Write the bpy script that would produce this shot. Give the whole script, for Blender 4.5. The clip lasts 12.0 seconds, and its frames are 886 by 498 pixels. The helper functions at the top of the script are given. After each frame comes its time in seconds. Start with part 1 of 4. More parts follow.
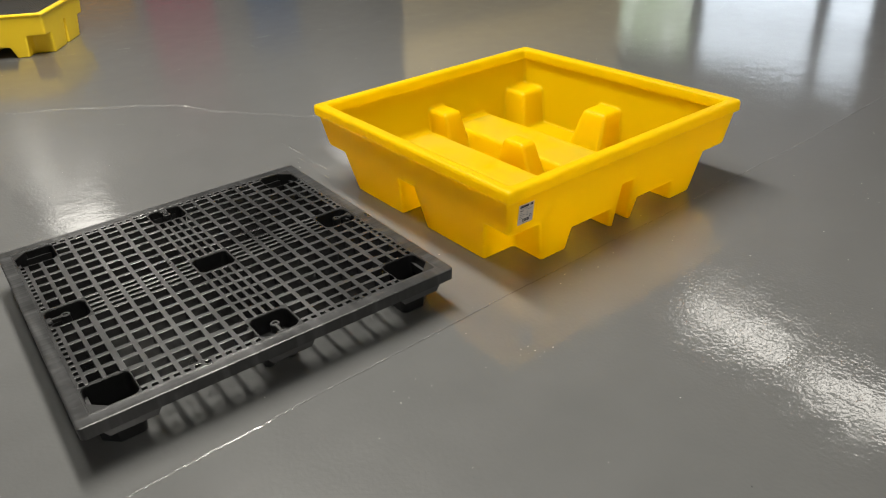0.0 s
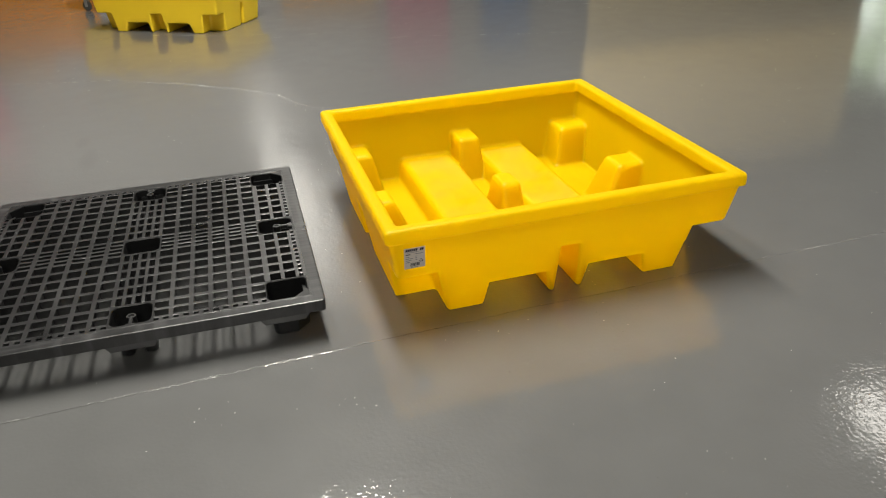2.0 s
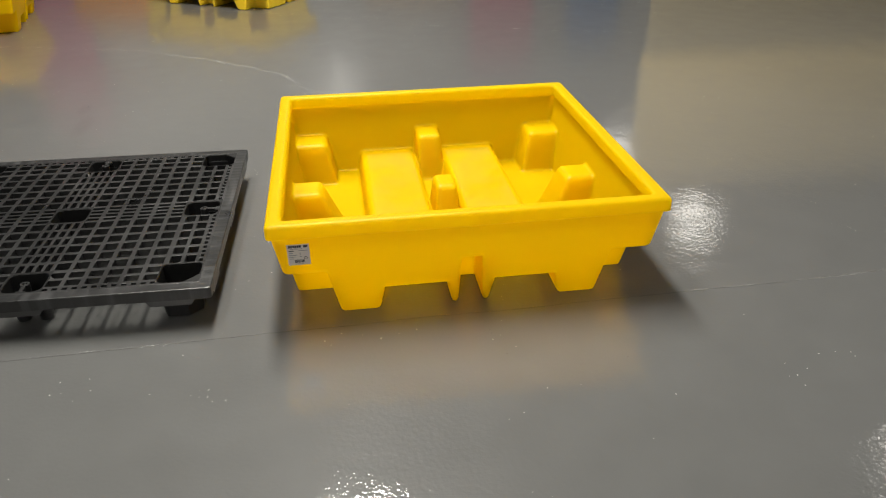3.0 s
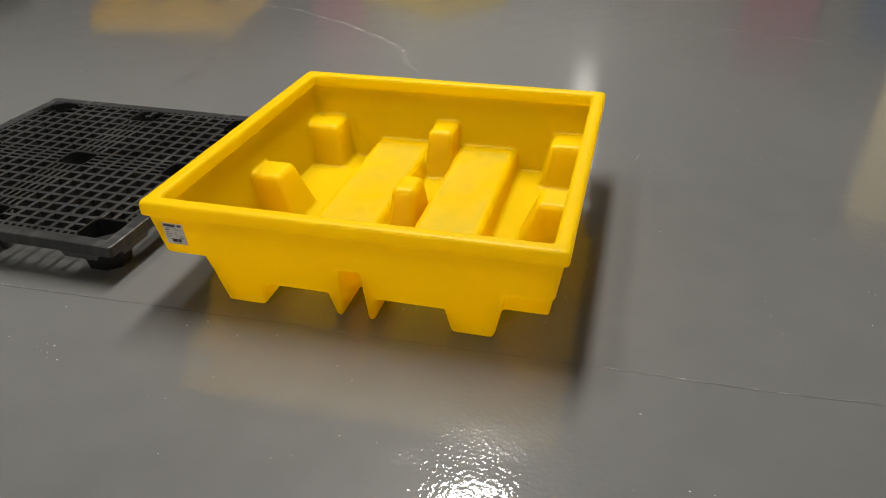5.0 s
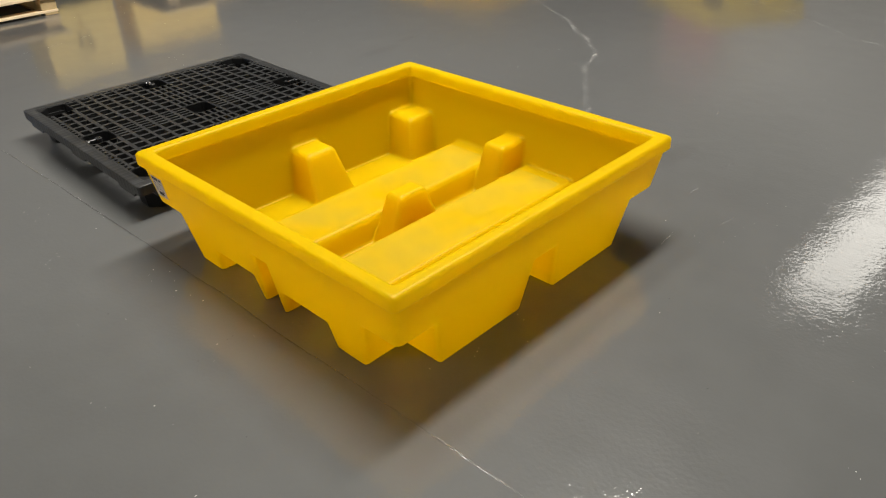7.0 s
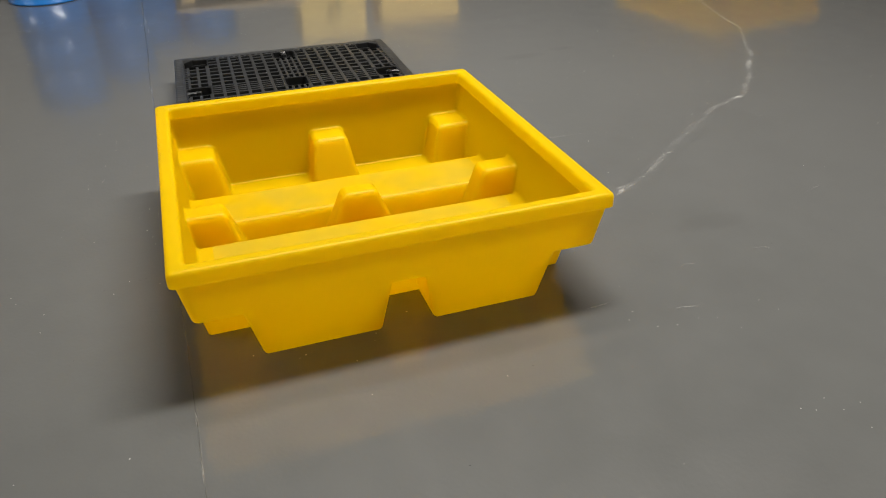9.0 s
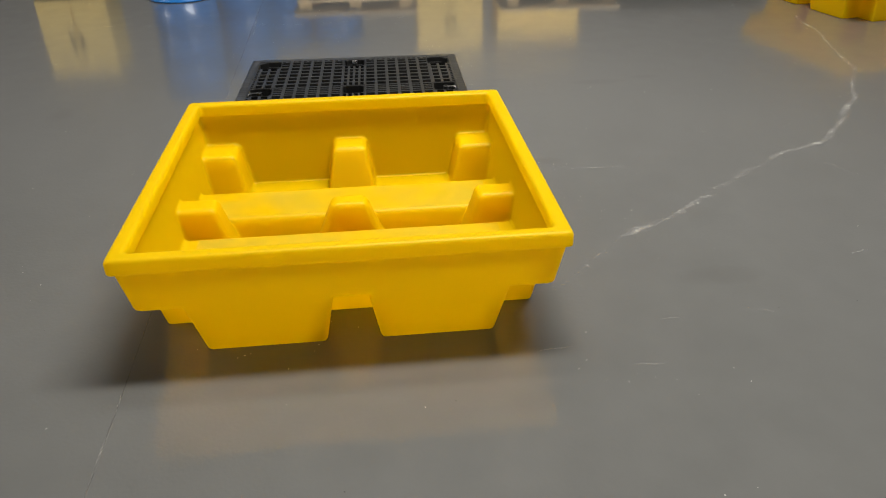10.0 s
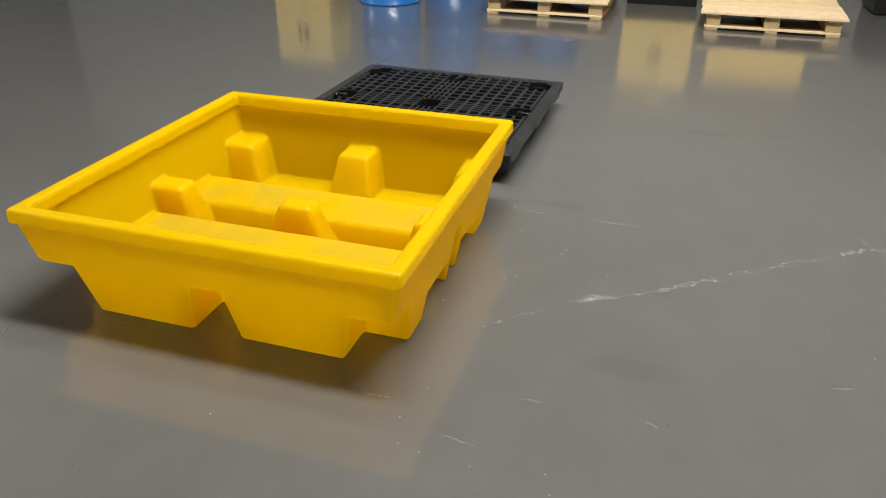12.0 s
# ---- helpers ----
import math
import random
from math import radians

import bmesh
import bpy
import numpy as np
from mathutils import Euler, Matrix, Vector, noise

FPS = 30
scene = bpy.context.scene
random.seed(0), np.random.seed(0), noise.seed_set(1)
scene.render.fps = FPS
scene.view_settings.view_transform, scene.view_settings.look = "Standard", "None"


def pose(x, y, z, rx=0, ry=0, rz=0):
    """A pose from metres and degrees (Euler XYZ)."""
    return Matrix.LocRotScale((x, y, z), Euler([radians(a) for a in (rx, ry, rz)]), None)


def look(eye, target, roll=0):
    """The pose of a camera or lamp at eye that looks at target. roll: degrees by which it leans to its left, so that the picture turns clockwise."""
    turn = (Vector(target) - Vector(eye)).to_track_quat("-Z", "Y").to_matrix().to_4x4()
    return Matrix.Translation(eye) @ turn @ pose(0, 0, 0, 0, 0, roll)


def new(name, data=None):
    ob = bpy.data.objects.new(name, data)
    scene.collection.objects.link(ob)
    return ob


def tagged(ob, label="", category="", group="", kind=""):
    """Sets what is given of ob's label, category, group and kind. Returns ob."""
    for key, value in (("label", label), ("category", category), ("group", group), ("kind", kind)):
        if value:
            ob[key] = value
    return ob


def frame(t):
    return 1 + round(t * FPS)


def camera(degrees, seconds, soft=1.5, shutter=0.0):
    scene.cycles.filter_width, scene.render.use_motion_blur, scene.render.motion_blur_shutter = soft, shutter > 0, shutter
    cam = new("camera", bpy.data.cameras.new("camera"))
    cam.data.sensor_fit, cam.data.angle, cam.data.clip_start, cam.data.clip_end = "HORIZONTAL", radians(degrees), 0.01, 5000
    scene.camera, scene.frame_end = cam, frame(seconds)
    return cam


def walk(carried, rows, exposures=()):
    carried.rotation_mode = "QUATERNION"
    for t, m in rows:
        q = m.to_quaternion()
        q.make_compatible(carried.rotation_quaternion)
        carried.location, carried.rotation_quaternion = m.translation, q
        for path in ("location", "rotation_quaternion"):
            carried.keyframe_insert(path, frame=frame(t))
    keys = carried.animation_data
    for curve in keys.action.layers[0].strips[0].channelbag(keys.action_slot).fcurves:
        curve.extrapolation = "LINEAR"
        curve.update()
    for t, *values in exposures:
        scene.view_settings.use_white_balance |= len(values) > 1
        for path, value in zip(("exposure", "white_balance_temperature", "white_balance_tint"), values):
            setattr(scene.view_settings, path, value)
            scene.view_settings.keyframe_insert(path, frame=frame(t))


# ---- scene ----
cam = camera(61.0, 12.0, soft=1.1)

PATH = [
    (0, (-2.125, -2.292, 1.418), (-1.099, -0.884, 0.436), -3.6),
    (0.5, (-1.888, -2.36, 1.406), (-0.995, -0.855, 0.437), -4.1),
    (1, (-1.631, -2.423, 1.419), (-0.89, -0.828, 0.467), -4.2),
    (1.5, (-1.328, -2.553, 1.423), (-0.728, -0.896, 0.477), -3.5),
    (2, (-1.034, -2.652, 1.408), (-0.553, -0.959, 0.457), -2.3),
    (2.5, (-0.712, -2.686, 1.408), (-0.34, -0.969, 0.452), -0.7),
    (3, (-0.397, -2.699, 1.406), (-0.149, -0.971, 0.431), -0.5),
    (3.5, (-0.1, -2.693, 1.402), (0.007, -0.957, 0.415), -0.4),
    (5.5, (1.021, -2.163, 1.389), (0.369, -0.585, 0.348), -1.2),
    (6, (1.27, -1.973, 1.394), (0.409, -0.497, 0.354), -1.5),
    (6.5, (1.522, -1.79, 1.404), (0.486, -0.433, 0.363), -1.5),
    (7, (1.754, -1.585, 1.39), (0.552, -0.374, 0.345), -1.6),
    (9, (2.387, -0.49, 1.406), (0.77, 0.061, 0.366), -0.9),
    (9.5, (2.437, -0.205, 1.396), (0.76, 0.174, 0.374), -0.5),
    (10, (2.461, 0.092, 1.399), (0.741, 0.269, 0.394), -0.7),
    (10.5, (2.408, 0.376, 1.392), (0.668, 0.358, 0.406), -0.6),
    (11, (2.361, 0.657, 1.395), (0.62, 0.448, 0.433), -0.5),
    (11.5, (2.304, 0.988, 1.404), (0.594, 0.611, 0.437), -0.2),
    (12, (2.209, 1.274, 1.364), (0.54, 0.736, 0.403), 0.0),
]
walk(cam, [(t, look(eye, target, roll)) for t, eye, target, roll in PATH], [(0.0, 0.17), (1.5, 0.28), (3.5, 0.18), (6.0, 0.0), (8.0, 0.0), (12.0, 0.05)])

# ---------------------------------------------------------------- world and lamps
world = bpy.data.worlds.new("world")
scene.world = world
world.use_nodes = True
wn = world.node_tree.nodes
sky = wn.new("ShaderNodeTexSky")
sky.sky_type, sky.sun_disc = "NISHITA", False
sky.sun_elevation, sky.sun_rotation = radians(38), radians(60)
wn["Background"].inputs["Strength"].default_value = 0.02
world.node_tree.links.new(sky.outputs[0], wn["Background"].inputs["Color"])

# two rows of long batten lamps under the ceiling, one pair hung high, the last three added unseen as fill: x, from y,
# to y, width, height, watts
LAMPS = [(-1.9, -1.2, 1.7, 0.6, 5.6, 125), (-0.48, -0.2, 3.6, 0.65, 5.6, 532), (-0.30, 6.8, 10.8, 0.8, 4.0, 42), (-0.3, 12.8, 14.0, 0.4, 4.0, 6),
         (4.9, 0.80, 2.2, 0.5, 4.0, 13), (4.7, -0.9, 0.55, 0.5, 4.0, 13), (5.0, 6.8, 7.6, 0.6, 4.0, 9), (4.8, 8.5, 10.5, 0.6, 4.0, 15),
         (4.8, -5.6, -3.4, 0.5, 4.0, 34), (-1.4, -7.0, -5.6, 0.5, 4.0, 60), (-2.4, -7.3, -6.3, 0.5, 4.0, 85)]
LAMP_COLOUR = (1.0, 0.96, 0.87)


# ---------------------------------------------------------------- materials
def material(name, colour, rough=0.5, metal=0.0, grain=40.0, vary=0.08, bump=0.0, bump_scale=200.0, coat=0.0, blotch=3.0, blotch_vary=0.06,
             rough_vary=0.08, per_object=0.0, spec=0.5):
    """A surface with two scales of colour variation, uneven gloss and fine relief."""
    m = bpy.data.materials.new(name)
    m.use_nodes = True
    nt = m.node_tree
    n, l = nt.nodes, nt.links
    b = n["Principled BSDF"]
    tc = n.new("ShaderNodeTexCoord")
    fine, coarse = n.new("ShaderNodeTexNoise"), n.new("ShaderNodeTexNoise")
    fine.inputs["Scale"].default_value, coarse.inputs["Scale"].default_value = grain, blotch
    fine.inputs["Detail"].default_value = coarse.inputs["Detail"].default_value = 4
    for t in (fine, coarse):
        l.new(tc.outputs["Object"], t.inputs["Vector"])
    mix = n.new("ShaderNodeMath")
    mix.operation = "MULTIPLY_ADD"
    l.new(fine.outputs["Fac"], mix.inputs[0])
    mix.inputs[1].default_value, mix.inputs[2].default_value = 2 * vary, 1 - vary
    mix2 = n.new("ShaderNodeMath")
    mix2.operation = "MULTIPLY_ADD"
    l.new(coarse.outputs["Fac"], mix2.inputs[0])
    mix2.inputs[1].default_value, mix2.inputs[2].default_value = 2 * blotch_vary, -blotch_vary
    add = n.new("ShaderNodeMath")
    l.new(mix.outputs[0], add.inputs[0])
    l.new(mix2.outputs[0], add.inputs[1])
    value = add
    if per_object:
        info, more = n.new("ShaderNodeObjectInfo"), n.new("ShaderNodeMath")
        more.operation = "MULTIPLY_ADD"
        l.new(info.outputs["Random"], more.inputs[0])
        more.inputs[1].default_value = per_object
        l.new(add.outputs[0], more.inputs[2])
        value = more
    hsv = n.new("ShaderNodeHueSaturation")
    hsv.inputs["Color"].default_value = (*colour, 1)
    l.new(value.outputs[0], hsv.inputs["Value"])
    l.new(hsv.outputs[0], b.inputs["Base Color"])
    r = n.new("ShaderNodeMath")
    r.operation = "MULTIPLY_ADD"
    l.new(coarse.outputs["Fac"], r.inputs[0])
    r.inputs[1].default_value, r.inputs[2].default_value = 2 * rough_vary, rough - rough_vary
    l.new(r.outputs[0], b.inputs["Roughness"])
    b.inputs["Metallic"].default_value, b.inputs["Coat Weight"].default_value = metal, coat
    b.inputs["Specular IOR Level"].default_value = spec
    if bump:
        t, bp = n.new("ShaderNodeTexNoise"), n.new("ShaderNodeBump")
        t.inputs["Scale"].default_value, t.inputs["Detail"].default_value = bump_scale, 3
        l.new(tc.outputs["Object"], t.inputs["Vector"])
        l.new(t.outputs["Fac"], bp.inputs["Height"])
        bp.inputs["Strength"].default_value, bp.inputs["Distance"].default_value = 1.0, bump
        l.new(bp.outputs[0], b.inputs["Normal"])
    return m


def floor_material():
    """Grey epoxy paint on concrete: glossy, with orange-peel relief, trowel waves, scuffs and dust."""
    m = bpy.data.materials.new("painted_floor")
    m.use_nodes = True
    nt = m.node_tree
    n, l = nt.nodes, nt.links
    b = n["Principled BSDF"]
    tc = n.new("ShaderNodeTexCoord")

    def tex(scale, detail=4, rough=0.5):
        t = n.new("ShaderNodeTexNoise")
        t.inputs["Scale"].default_value, t.inputs["Detail"].default_value, t.inputs["Roughness"].default_value = scale, detail, rough
        l.new(tc.outputs["Object"], t.inputs["Vector"])
        return t

    def math_node(op, a, c, d=0.0):
        k = n.new("ShaderNodeMath")
        k.operation = op
        for i, v in enumerate((a, c, d)):
            if isinstance(v, (int, float)):
                k.inputs[i].default_value = v
            else:
                l.new(v, k.inputs[i])
        return k.outputs[0]

    big, mid, fine = tex(0.55, 3), tex(6, 5), tex(160, 2)
    ramp = n.new("ShaderNodeValToRGB")
    ramp.color_ramp.elements[0].position, ramp.color_ramp.elements[1].position = 0.3, 0.72
    ramp.color_ramp.elements[0].color = (0.104, 0.1048, 0.104, 1)
    ramp.color_ramp.elements[1].color = (0.126, 0.1268, 0.126, 1)
    l.new(math_node("ADD", math_node("MULTIPLY", big.outputs["Fac"], 0.6), math_node("MULTIPLY", mid.outputs["Fac"], 0.4)), ramp.inputs[0])
    # tiny pale grit
    spot = n.new("ShaderNodeTexVoronoi")
    spot.inputs["Scale"].default_value = 7.0
    l.new(tc.outputs["Object"], spot.inputs["Vector"])
    grit = math_node("LESS_THAN", spot.outputs["Distance"], 0.008)
    mx = n.new("ShaderNodeMixRGB")
    mx.inputs[2].default_value = (0.6, 0.58, 0.54, 1)
    l.new(grit, mx.inputs[0])
    l.new(ramp.outputs[0], mx.inputs[1])
    # worn dark scuffs, each an uneven patch of its own: x, y, half length, half width
    colour = mx.outputs[0]
    sep = n.new("ShaderNodeSeparateXYZ")
    l.new(tc.outputs["Object"], sep.inputs[0])
    for sx, sy, ax, ay in ((-1.79, 1.47, 0.05, 0.16), (-1.63, -1.56, 0.12, 0.07), (0.37, 1.27, 0.06, 0.17), (-0.68, 0.85, 0.04, 0.13), (-1.85, 1.77, 0.04, 0.10)):
        dx = math_node("DIVIDE", math_node("SUBTRACT", sep.outputs[0], sx), ax)
        dy = math_node("DIVIDE", math_node("SUBTRACT", sep.outputs[1], sy), ay)
        d = math_node("ADD", math_node("MULTIPLY", dx, dx), math_node("MULTIPLY", dy, dy))
        f = n.new("ShaderNodeMapRange")
        f.inputs["From Min"].default_value, f.inputs["From Max"].default_value = 1.2, 0.1
        f.inputs["To Min"].default_value, f.inputs["To Max"].default_value = 0.0, 0.17
        l.new(math_node("ADD", d, math_node("MULTIPLY_ADD", mid.outputs["Fac"], 1.6, -0.8)), f.inputs["Value"])
        mz = n.new("ShaderNodeMixRGB")
        mz.inputs[2].default_value = (0.052, 0.05, 0.047, 1)
        l.new(f.outputs[0], mz.inputs[0])
        l.new(colour, mz.inputs[1])
        colour = mz.outputs[0]
    l.new(colour, b.inputs["Base Color"])
    # a clear glossy coat over a duller, scuffed paint film
    # the coat is rubbed dull where goods were dragged: x, y, half length, half width
    dull = 0.0
    streak = tex(3.5, 3, 0.5)
    for sx, sy, ax, ay in ((-1.0, 2.2, 1.5, 1.1), (-2.2, 0.6, 0.5, 1.0), (-0.74, 0.3, 0.25, 1.1)):
        dx = math_node("DIVIDE", math_node("SUBTRACT", sep.outputs[0], sx), ax)
        dy = math_node("DIVIDE", math_node("SUBTRACT", sep.outputs[1], sy), ay)
        d = math_node("ADD", math_node("MULTIPLY", dx, dx), math_node("MULTIPLY", dy, dy))
        f = n.new("ShaderNodeMapRange")
        f.inputs["From Min"].default_value, f.inputs["From Max"].default_value = 1.25, 0.3
        f.inputs["To Max"].default_value = 0.17
        l.new(math_node("ADD", d, math_node("MULTIPLY_ADD", streak.outputs["Fac"], 1.2, -0.6)), f.inputs["Value"])
        dull = math_node("MAXIMUM", f.outputs[0], dull)
    # thin wiped smears, drawn out along the way that goods were pushed
    for angle, salt in ((0.5, 0.0), (-0.7, 4.0)):
        turn, smear, cut = n.new("ShaderNodeMapping"), n.new("ShaderNodeTexNoise"), n.new("ShaderNodeMapRange")
        turn.inputs["Rotation"].default_value, turn.inputs["Location"].default_value, turn.inputs["Scale"].default_value = (0, 0, angle), (salt, salt, 0), (0.9, 5.0, 1.0)
        l.new(tc.outputs["Object"], turn.inputs["Vector"])
        l.new(turn.outputs[0], smear.inputs["Vector"])
        smear.inputs["Scale"].default_value, smear.inputs["Detail"].default_value, smear.inputs["Distortion"].default_value = 1.3, 6, 0.6
        cut.inputs["From Min"].default_value, cut.inputs["From Max"].default_value, cut.inputs["To Max"].default_value = 0.57, 0.66, 0.09
        l.new(smear.outputs["Fac"], cut.inputs["Value"])
        dull = math_node("MAXIMUM", cut.outputs[0], dull)
    l.new(math_node("ADD", math_node("MULTIPLY_ADD", mid.outputs["Fac"], 0.02, 0.012), dull), b.inputs["Coat Roughness"])
    l.new(math_node("MULTIPLY_ADD", mid.outputs["Fac"], 0.16, 0.26), b.inputs["Roughness"])
    b.inputs["Specular IOR Level"].default_value = 0.10
    b.inputs["Coat Weight"].default_value, b.inputs["Coat IOR"].default_value = 1.0, 1.62
    peel, wave = tex(78, 2, 0.45), tex(9, 3)
    h = math_node("ADD", math_node("MULTIPLY", peel.outputs["Fac"], math_node("MULTIPLY_ADD", big.outputs["Fac"], 0.7, 0.25)), math_node("ADD", math_node("MULTIPLY", wave.outputs["Fac"], 1.6),
                  math_node("MULTIPLY", fine.outputs["Fac"], 0.05)))
    bp = n.new("ShaderNodeBump")
    bp.inputs["Strength"].default_value, bp.inputs["Distance"].default_value = 1.0, 0.00075
    l.new(h, bp.inputs["Height"])
    l.new(bp.outputs[0], b.inputs["Normal"])
    l.new(bp.outputs[0], b.inputs["Coat Normal"])
    return m


FLOOR = floor_material()
RIDGE_TOP = 0.107
YELLOW = material("yellow_polyethylene", (0.88, 0.635, 0.001), 0.38, grain=260, vary=0.02, bump=0.00025, bump_scale=420, blotch=5, blotch_vary=0.05, rough_vary=0.1, spec=0.22)
# thin moulded polyethylene lets part of the light through
yn, yl = YELLOW.node_tree.nodes, YELLOW.node_tree.links
through_light, blend = yn.new("ShaderNodeBsdfTranslucent"), yn.new("ShaderNodeMixShader")
through_light.inputs["Color"].default_value = (1.0, 0.80, 0.001, 1)
blend.inputs[0].default_value = 0.57
yl.new(yn["Principled BSDF"].outputs[0], blend.inputs[1])
yl.new(through_light.outputs[0], blend.inputs[2])
yl.new(blend.outputs[0], yn["Material Output"].inputs["Surface"])
# faint grey dust lying in patches on the raised ridges of the tray
tc, sep = yn.new("ShaderNodeTexCoord"), yn.new("ShaderNodeSeparateXYZ")
patch, level, amount, dust = yn.new("ShaderNodeTexNoise"), yn.new("ShaderNodeMath"), yn.new("ShaderNodeMapRange"), yn.new("ShaderNodeMixRGB")
yl.new(tc.outputs["Object"], sep.inputs[0])
yl.new(tc.outputs["Object"], patch.inputs["Vector"])
patch.inputs["Scale"].default_value, patch.inputs["Detail"].default_value = 6.0, 1
level.operation = "COMPARE"
level.inputs[1].default_value, level.inputs[2].default_value = RIDGE_TOP, 0.012
yl.new(sep.outputs[2], level.inputs[0])
amount.inputs["From Min"].default_value, amount.inputs["From Max"].default_value = 0.30, 0.72
amount.inputs["To Max"].default_value = 0.68
yl.new(patch.outputs["Fac"], amount.inputs["Value"])
both = yn.new("ShaderNodeMath")
both.operation = "MULTIPLY"
yl.new(level.outputs[0], both.inputs[0])
yl.new(amount.outputs[0], both.inputs[1])
base = yn["Principled BSDF"].inputs["Base Color"]
yl.new(base.links[0].from_socket, dust.inputs[1])
dust.inputs[2].default_value = (0.55, 0.54, 0.06, 1)
span, on_ridge, side = yn.new("ShaderNodeMath"), yn.new("ShaderNodeMath"), yn.new("ShaderNodeMath")
span.operation, on_ridge.operation, side.operation = "COMPARE", "MULTIPLY", "ABSOLUTE"
span.inputs[1].default_value, span.inputs[2].default_value = 0.18, 0.10
yl.new(sep.outputs[0], side.inputs[0])
yl.new(side.outputs[0], span.inputs[0])
yl.new(span.outputs[0], on_ridge.inputs[0])
yl.new(both.outputs[0], on_ridge.inputs[1])
along, short, reach = yn.new("ShaderNodeMath"), yn.new("ShaderNodeMath"), yn.new("ShaderNodeMath")
along.operation, short.operation, reach.operation = "ABSOLUTE", "LESS_THAN", "MULTIPLY"
short.inputs[1].default_value = 0.53
yl.new(sep.outputs[1], along.inputs[0])
yl.new(along.outputs[0], short.inputs[0])
yl.new(short.outputs[0], reach.inputs[0])
yl.new(on_ridge.outputs[0], reach.inputs[1])
yl.new(reach.outputs[0], dust.inputs[0])
yl.new(dust.outputs[0], base)
YELLOW_OLD = material("faded_yellow_polyethylene", (0.92, 0.63, 0.02), 0.45, grain=200, vary=0.03, bump=0.0002, bump_scale=300)
AMBER = material("amber_paint", (0.90, 0.68, 0.24), 0.45, grain=60, vary=0.04)
ORANGE = material("orange_polyethylene", (0.85, 0.32, 0.01), 0.4)
BLACK = material("black_recycled_plastic", (0.013, 0.0134, 0.014), 0.33, grain=30, vary=0.25, bump=0.0003, bump_scale=55, blotch=6, blotch_vary=0.3, rough_vary=0.16, spec=1.0)
BLACK_SCUFFED = material("scuffed_black_plastic", (0.020, 0.0205, 0.0212), 0.34, grain=24, vary=0.3, bump=0.0003, bump_scale=40, blotch=9, blotch_vary=0.35, rough_vary=0.16, spec=0.55)
# moulding lines that cross the border in the rhythm of the grid, and long rubbed streaks
bn, bl = BLACK_SCUFFED.node_tree.nodes, BLACK_SCUFFED.node_tree.links
tc, old_bump = bn.new("ShaderNodeTexCoord"), [k for k in bn if k.bl_idname == "ShaderNodeBump"][0]
lines = []
for axis in ("X", "Y"):
    w, thin = bn.new("ShaderNodeTexWave"), bn.new("ShaderNodeMath")
    w.bands_direction = axis
    w.inputs["Scale"].default_value, w.inputs["Distortion"].default_value, w.inputs["Detail"].default_value, w.inputs["Detail Scale"].default_value = 10.4, 0.5, 2, 3.0
    bl.new(tc.outputs["Object"], w.inputs["Vector"])
    thin.operation = "POWER"
    thin.inputs[1].default_value = 2.5
    bl.new(w.outputs["Fac"], thin.inputs[0])
    lines.append(thin)
both, ridge = bn.new("ShaderNodeMath"), bn.new("ShaderNodeBump")
both.operation = "ADD"
for k, w in enumerate(lines):
    bl.new(w.outputs[0], both.inputs[k])
ridge.inputs["Strength"].default_value, ridge.inputs["Distance"].default_value = 0.6, 0.0005
bl.new(both.outputs[0], ridge.inputs["Height"])
bl.new(old_bump.outputs[0], ridge.inputs["Normal"])
bl.new(ridge.outputs[0], bn["Principled BSDF"].inputs["Normal"])
rub = []
for stretch in ((2.5, 30.0, 1.0), (30.0, 2.5, 1.0)):
    turn, streak = bn.new("ShaderNodeMapping"), bn.new("ShaderNodeTexNoise")
    turn.inputs["Scale"].default_value = stretch
    turn.inputs["Rotation"].default_value = (0, 0, 0.35)
    bl.new(tc.outputs["Object"], turn.inputs["Vector"])
    bl.new(turn.outputs[0], streak.inputs["Vector"])
    streak.inputs["Scale"].default_value, streak.inputs["Detail"].default_value = 1.0, 5
    rub.append(streak)
most, lift, pale = bn.new("ShaderNodeMath"), bn.new("ShaderNodeMapRange"), bn.new("ShaderNodeMixRGB")
most.operation = "MAXIMUM"
for k, w in enumerate(rub):
    bl.new(w.outputs["Fac"], most.inputs[k])
lift.inputs["From Min"].default_value, lift.inputs["From Max"].default_value, lift.inputs["To Max"].default_value = 0.54, 0.74, 0.55
bl.new(most.outputs[0], lift.inputs["Value"])
base = bn["Principled BSDF"].inputs["Base Color"]
bl.new(base.links[0].from_socket, pale.inputs[1])
pale.inputs[2].default_value = (0.085, 0.086, 0.088, 1)
bl.new(lift.outputs[0], pale.inputs[0])
bl.new(pale.outputs[0], base)
BLACK_DULL = material("dull_black_plastic", (0.008, 0.0082, 0.0086), 0.38, grain=90, vary=0.2, spec=0.5)
STEEL = material("galvanised_steel", (0.55, 0.55, 0.54), 0.35, 1.0, grain=90, vary=0.15)
SCREW = material("dark_screw", (0.12, 0.12, 0.12), 0.4, 0.9)
RUBBER = material("grey_rubber", (0.05, 0.05, 0.05), 0.7)
PAPER = material("label_paper", (0.74, 0.68, 0.625), 0.55, grain=300, vary=0.03)
INK = material("black_ink", (0.02, 0.02, 0.025), 0.5)
INK_PALE = material("grey_ink", (0.22, 0.22, 0.24), 0.5)
PINE = material("raw_pine", (0.72, 0.57, 0.37), 0.75, grain=18, vary=0.2, bump=0.0006, bump_scale=60, per_object=0.25, blotch=9, blotch_vary=0.12)
PINE_DARK = material("weathered_pine_block", (0.48, 0.35, 0.18), 0.8, grain=25, vary=0.25, per_object=0.3)
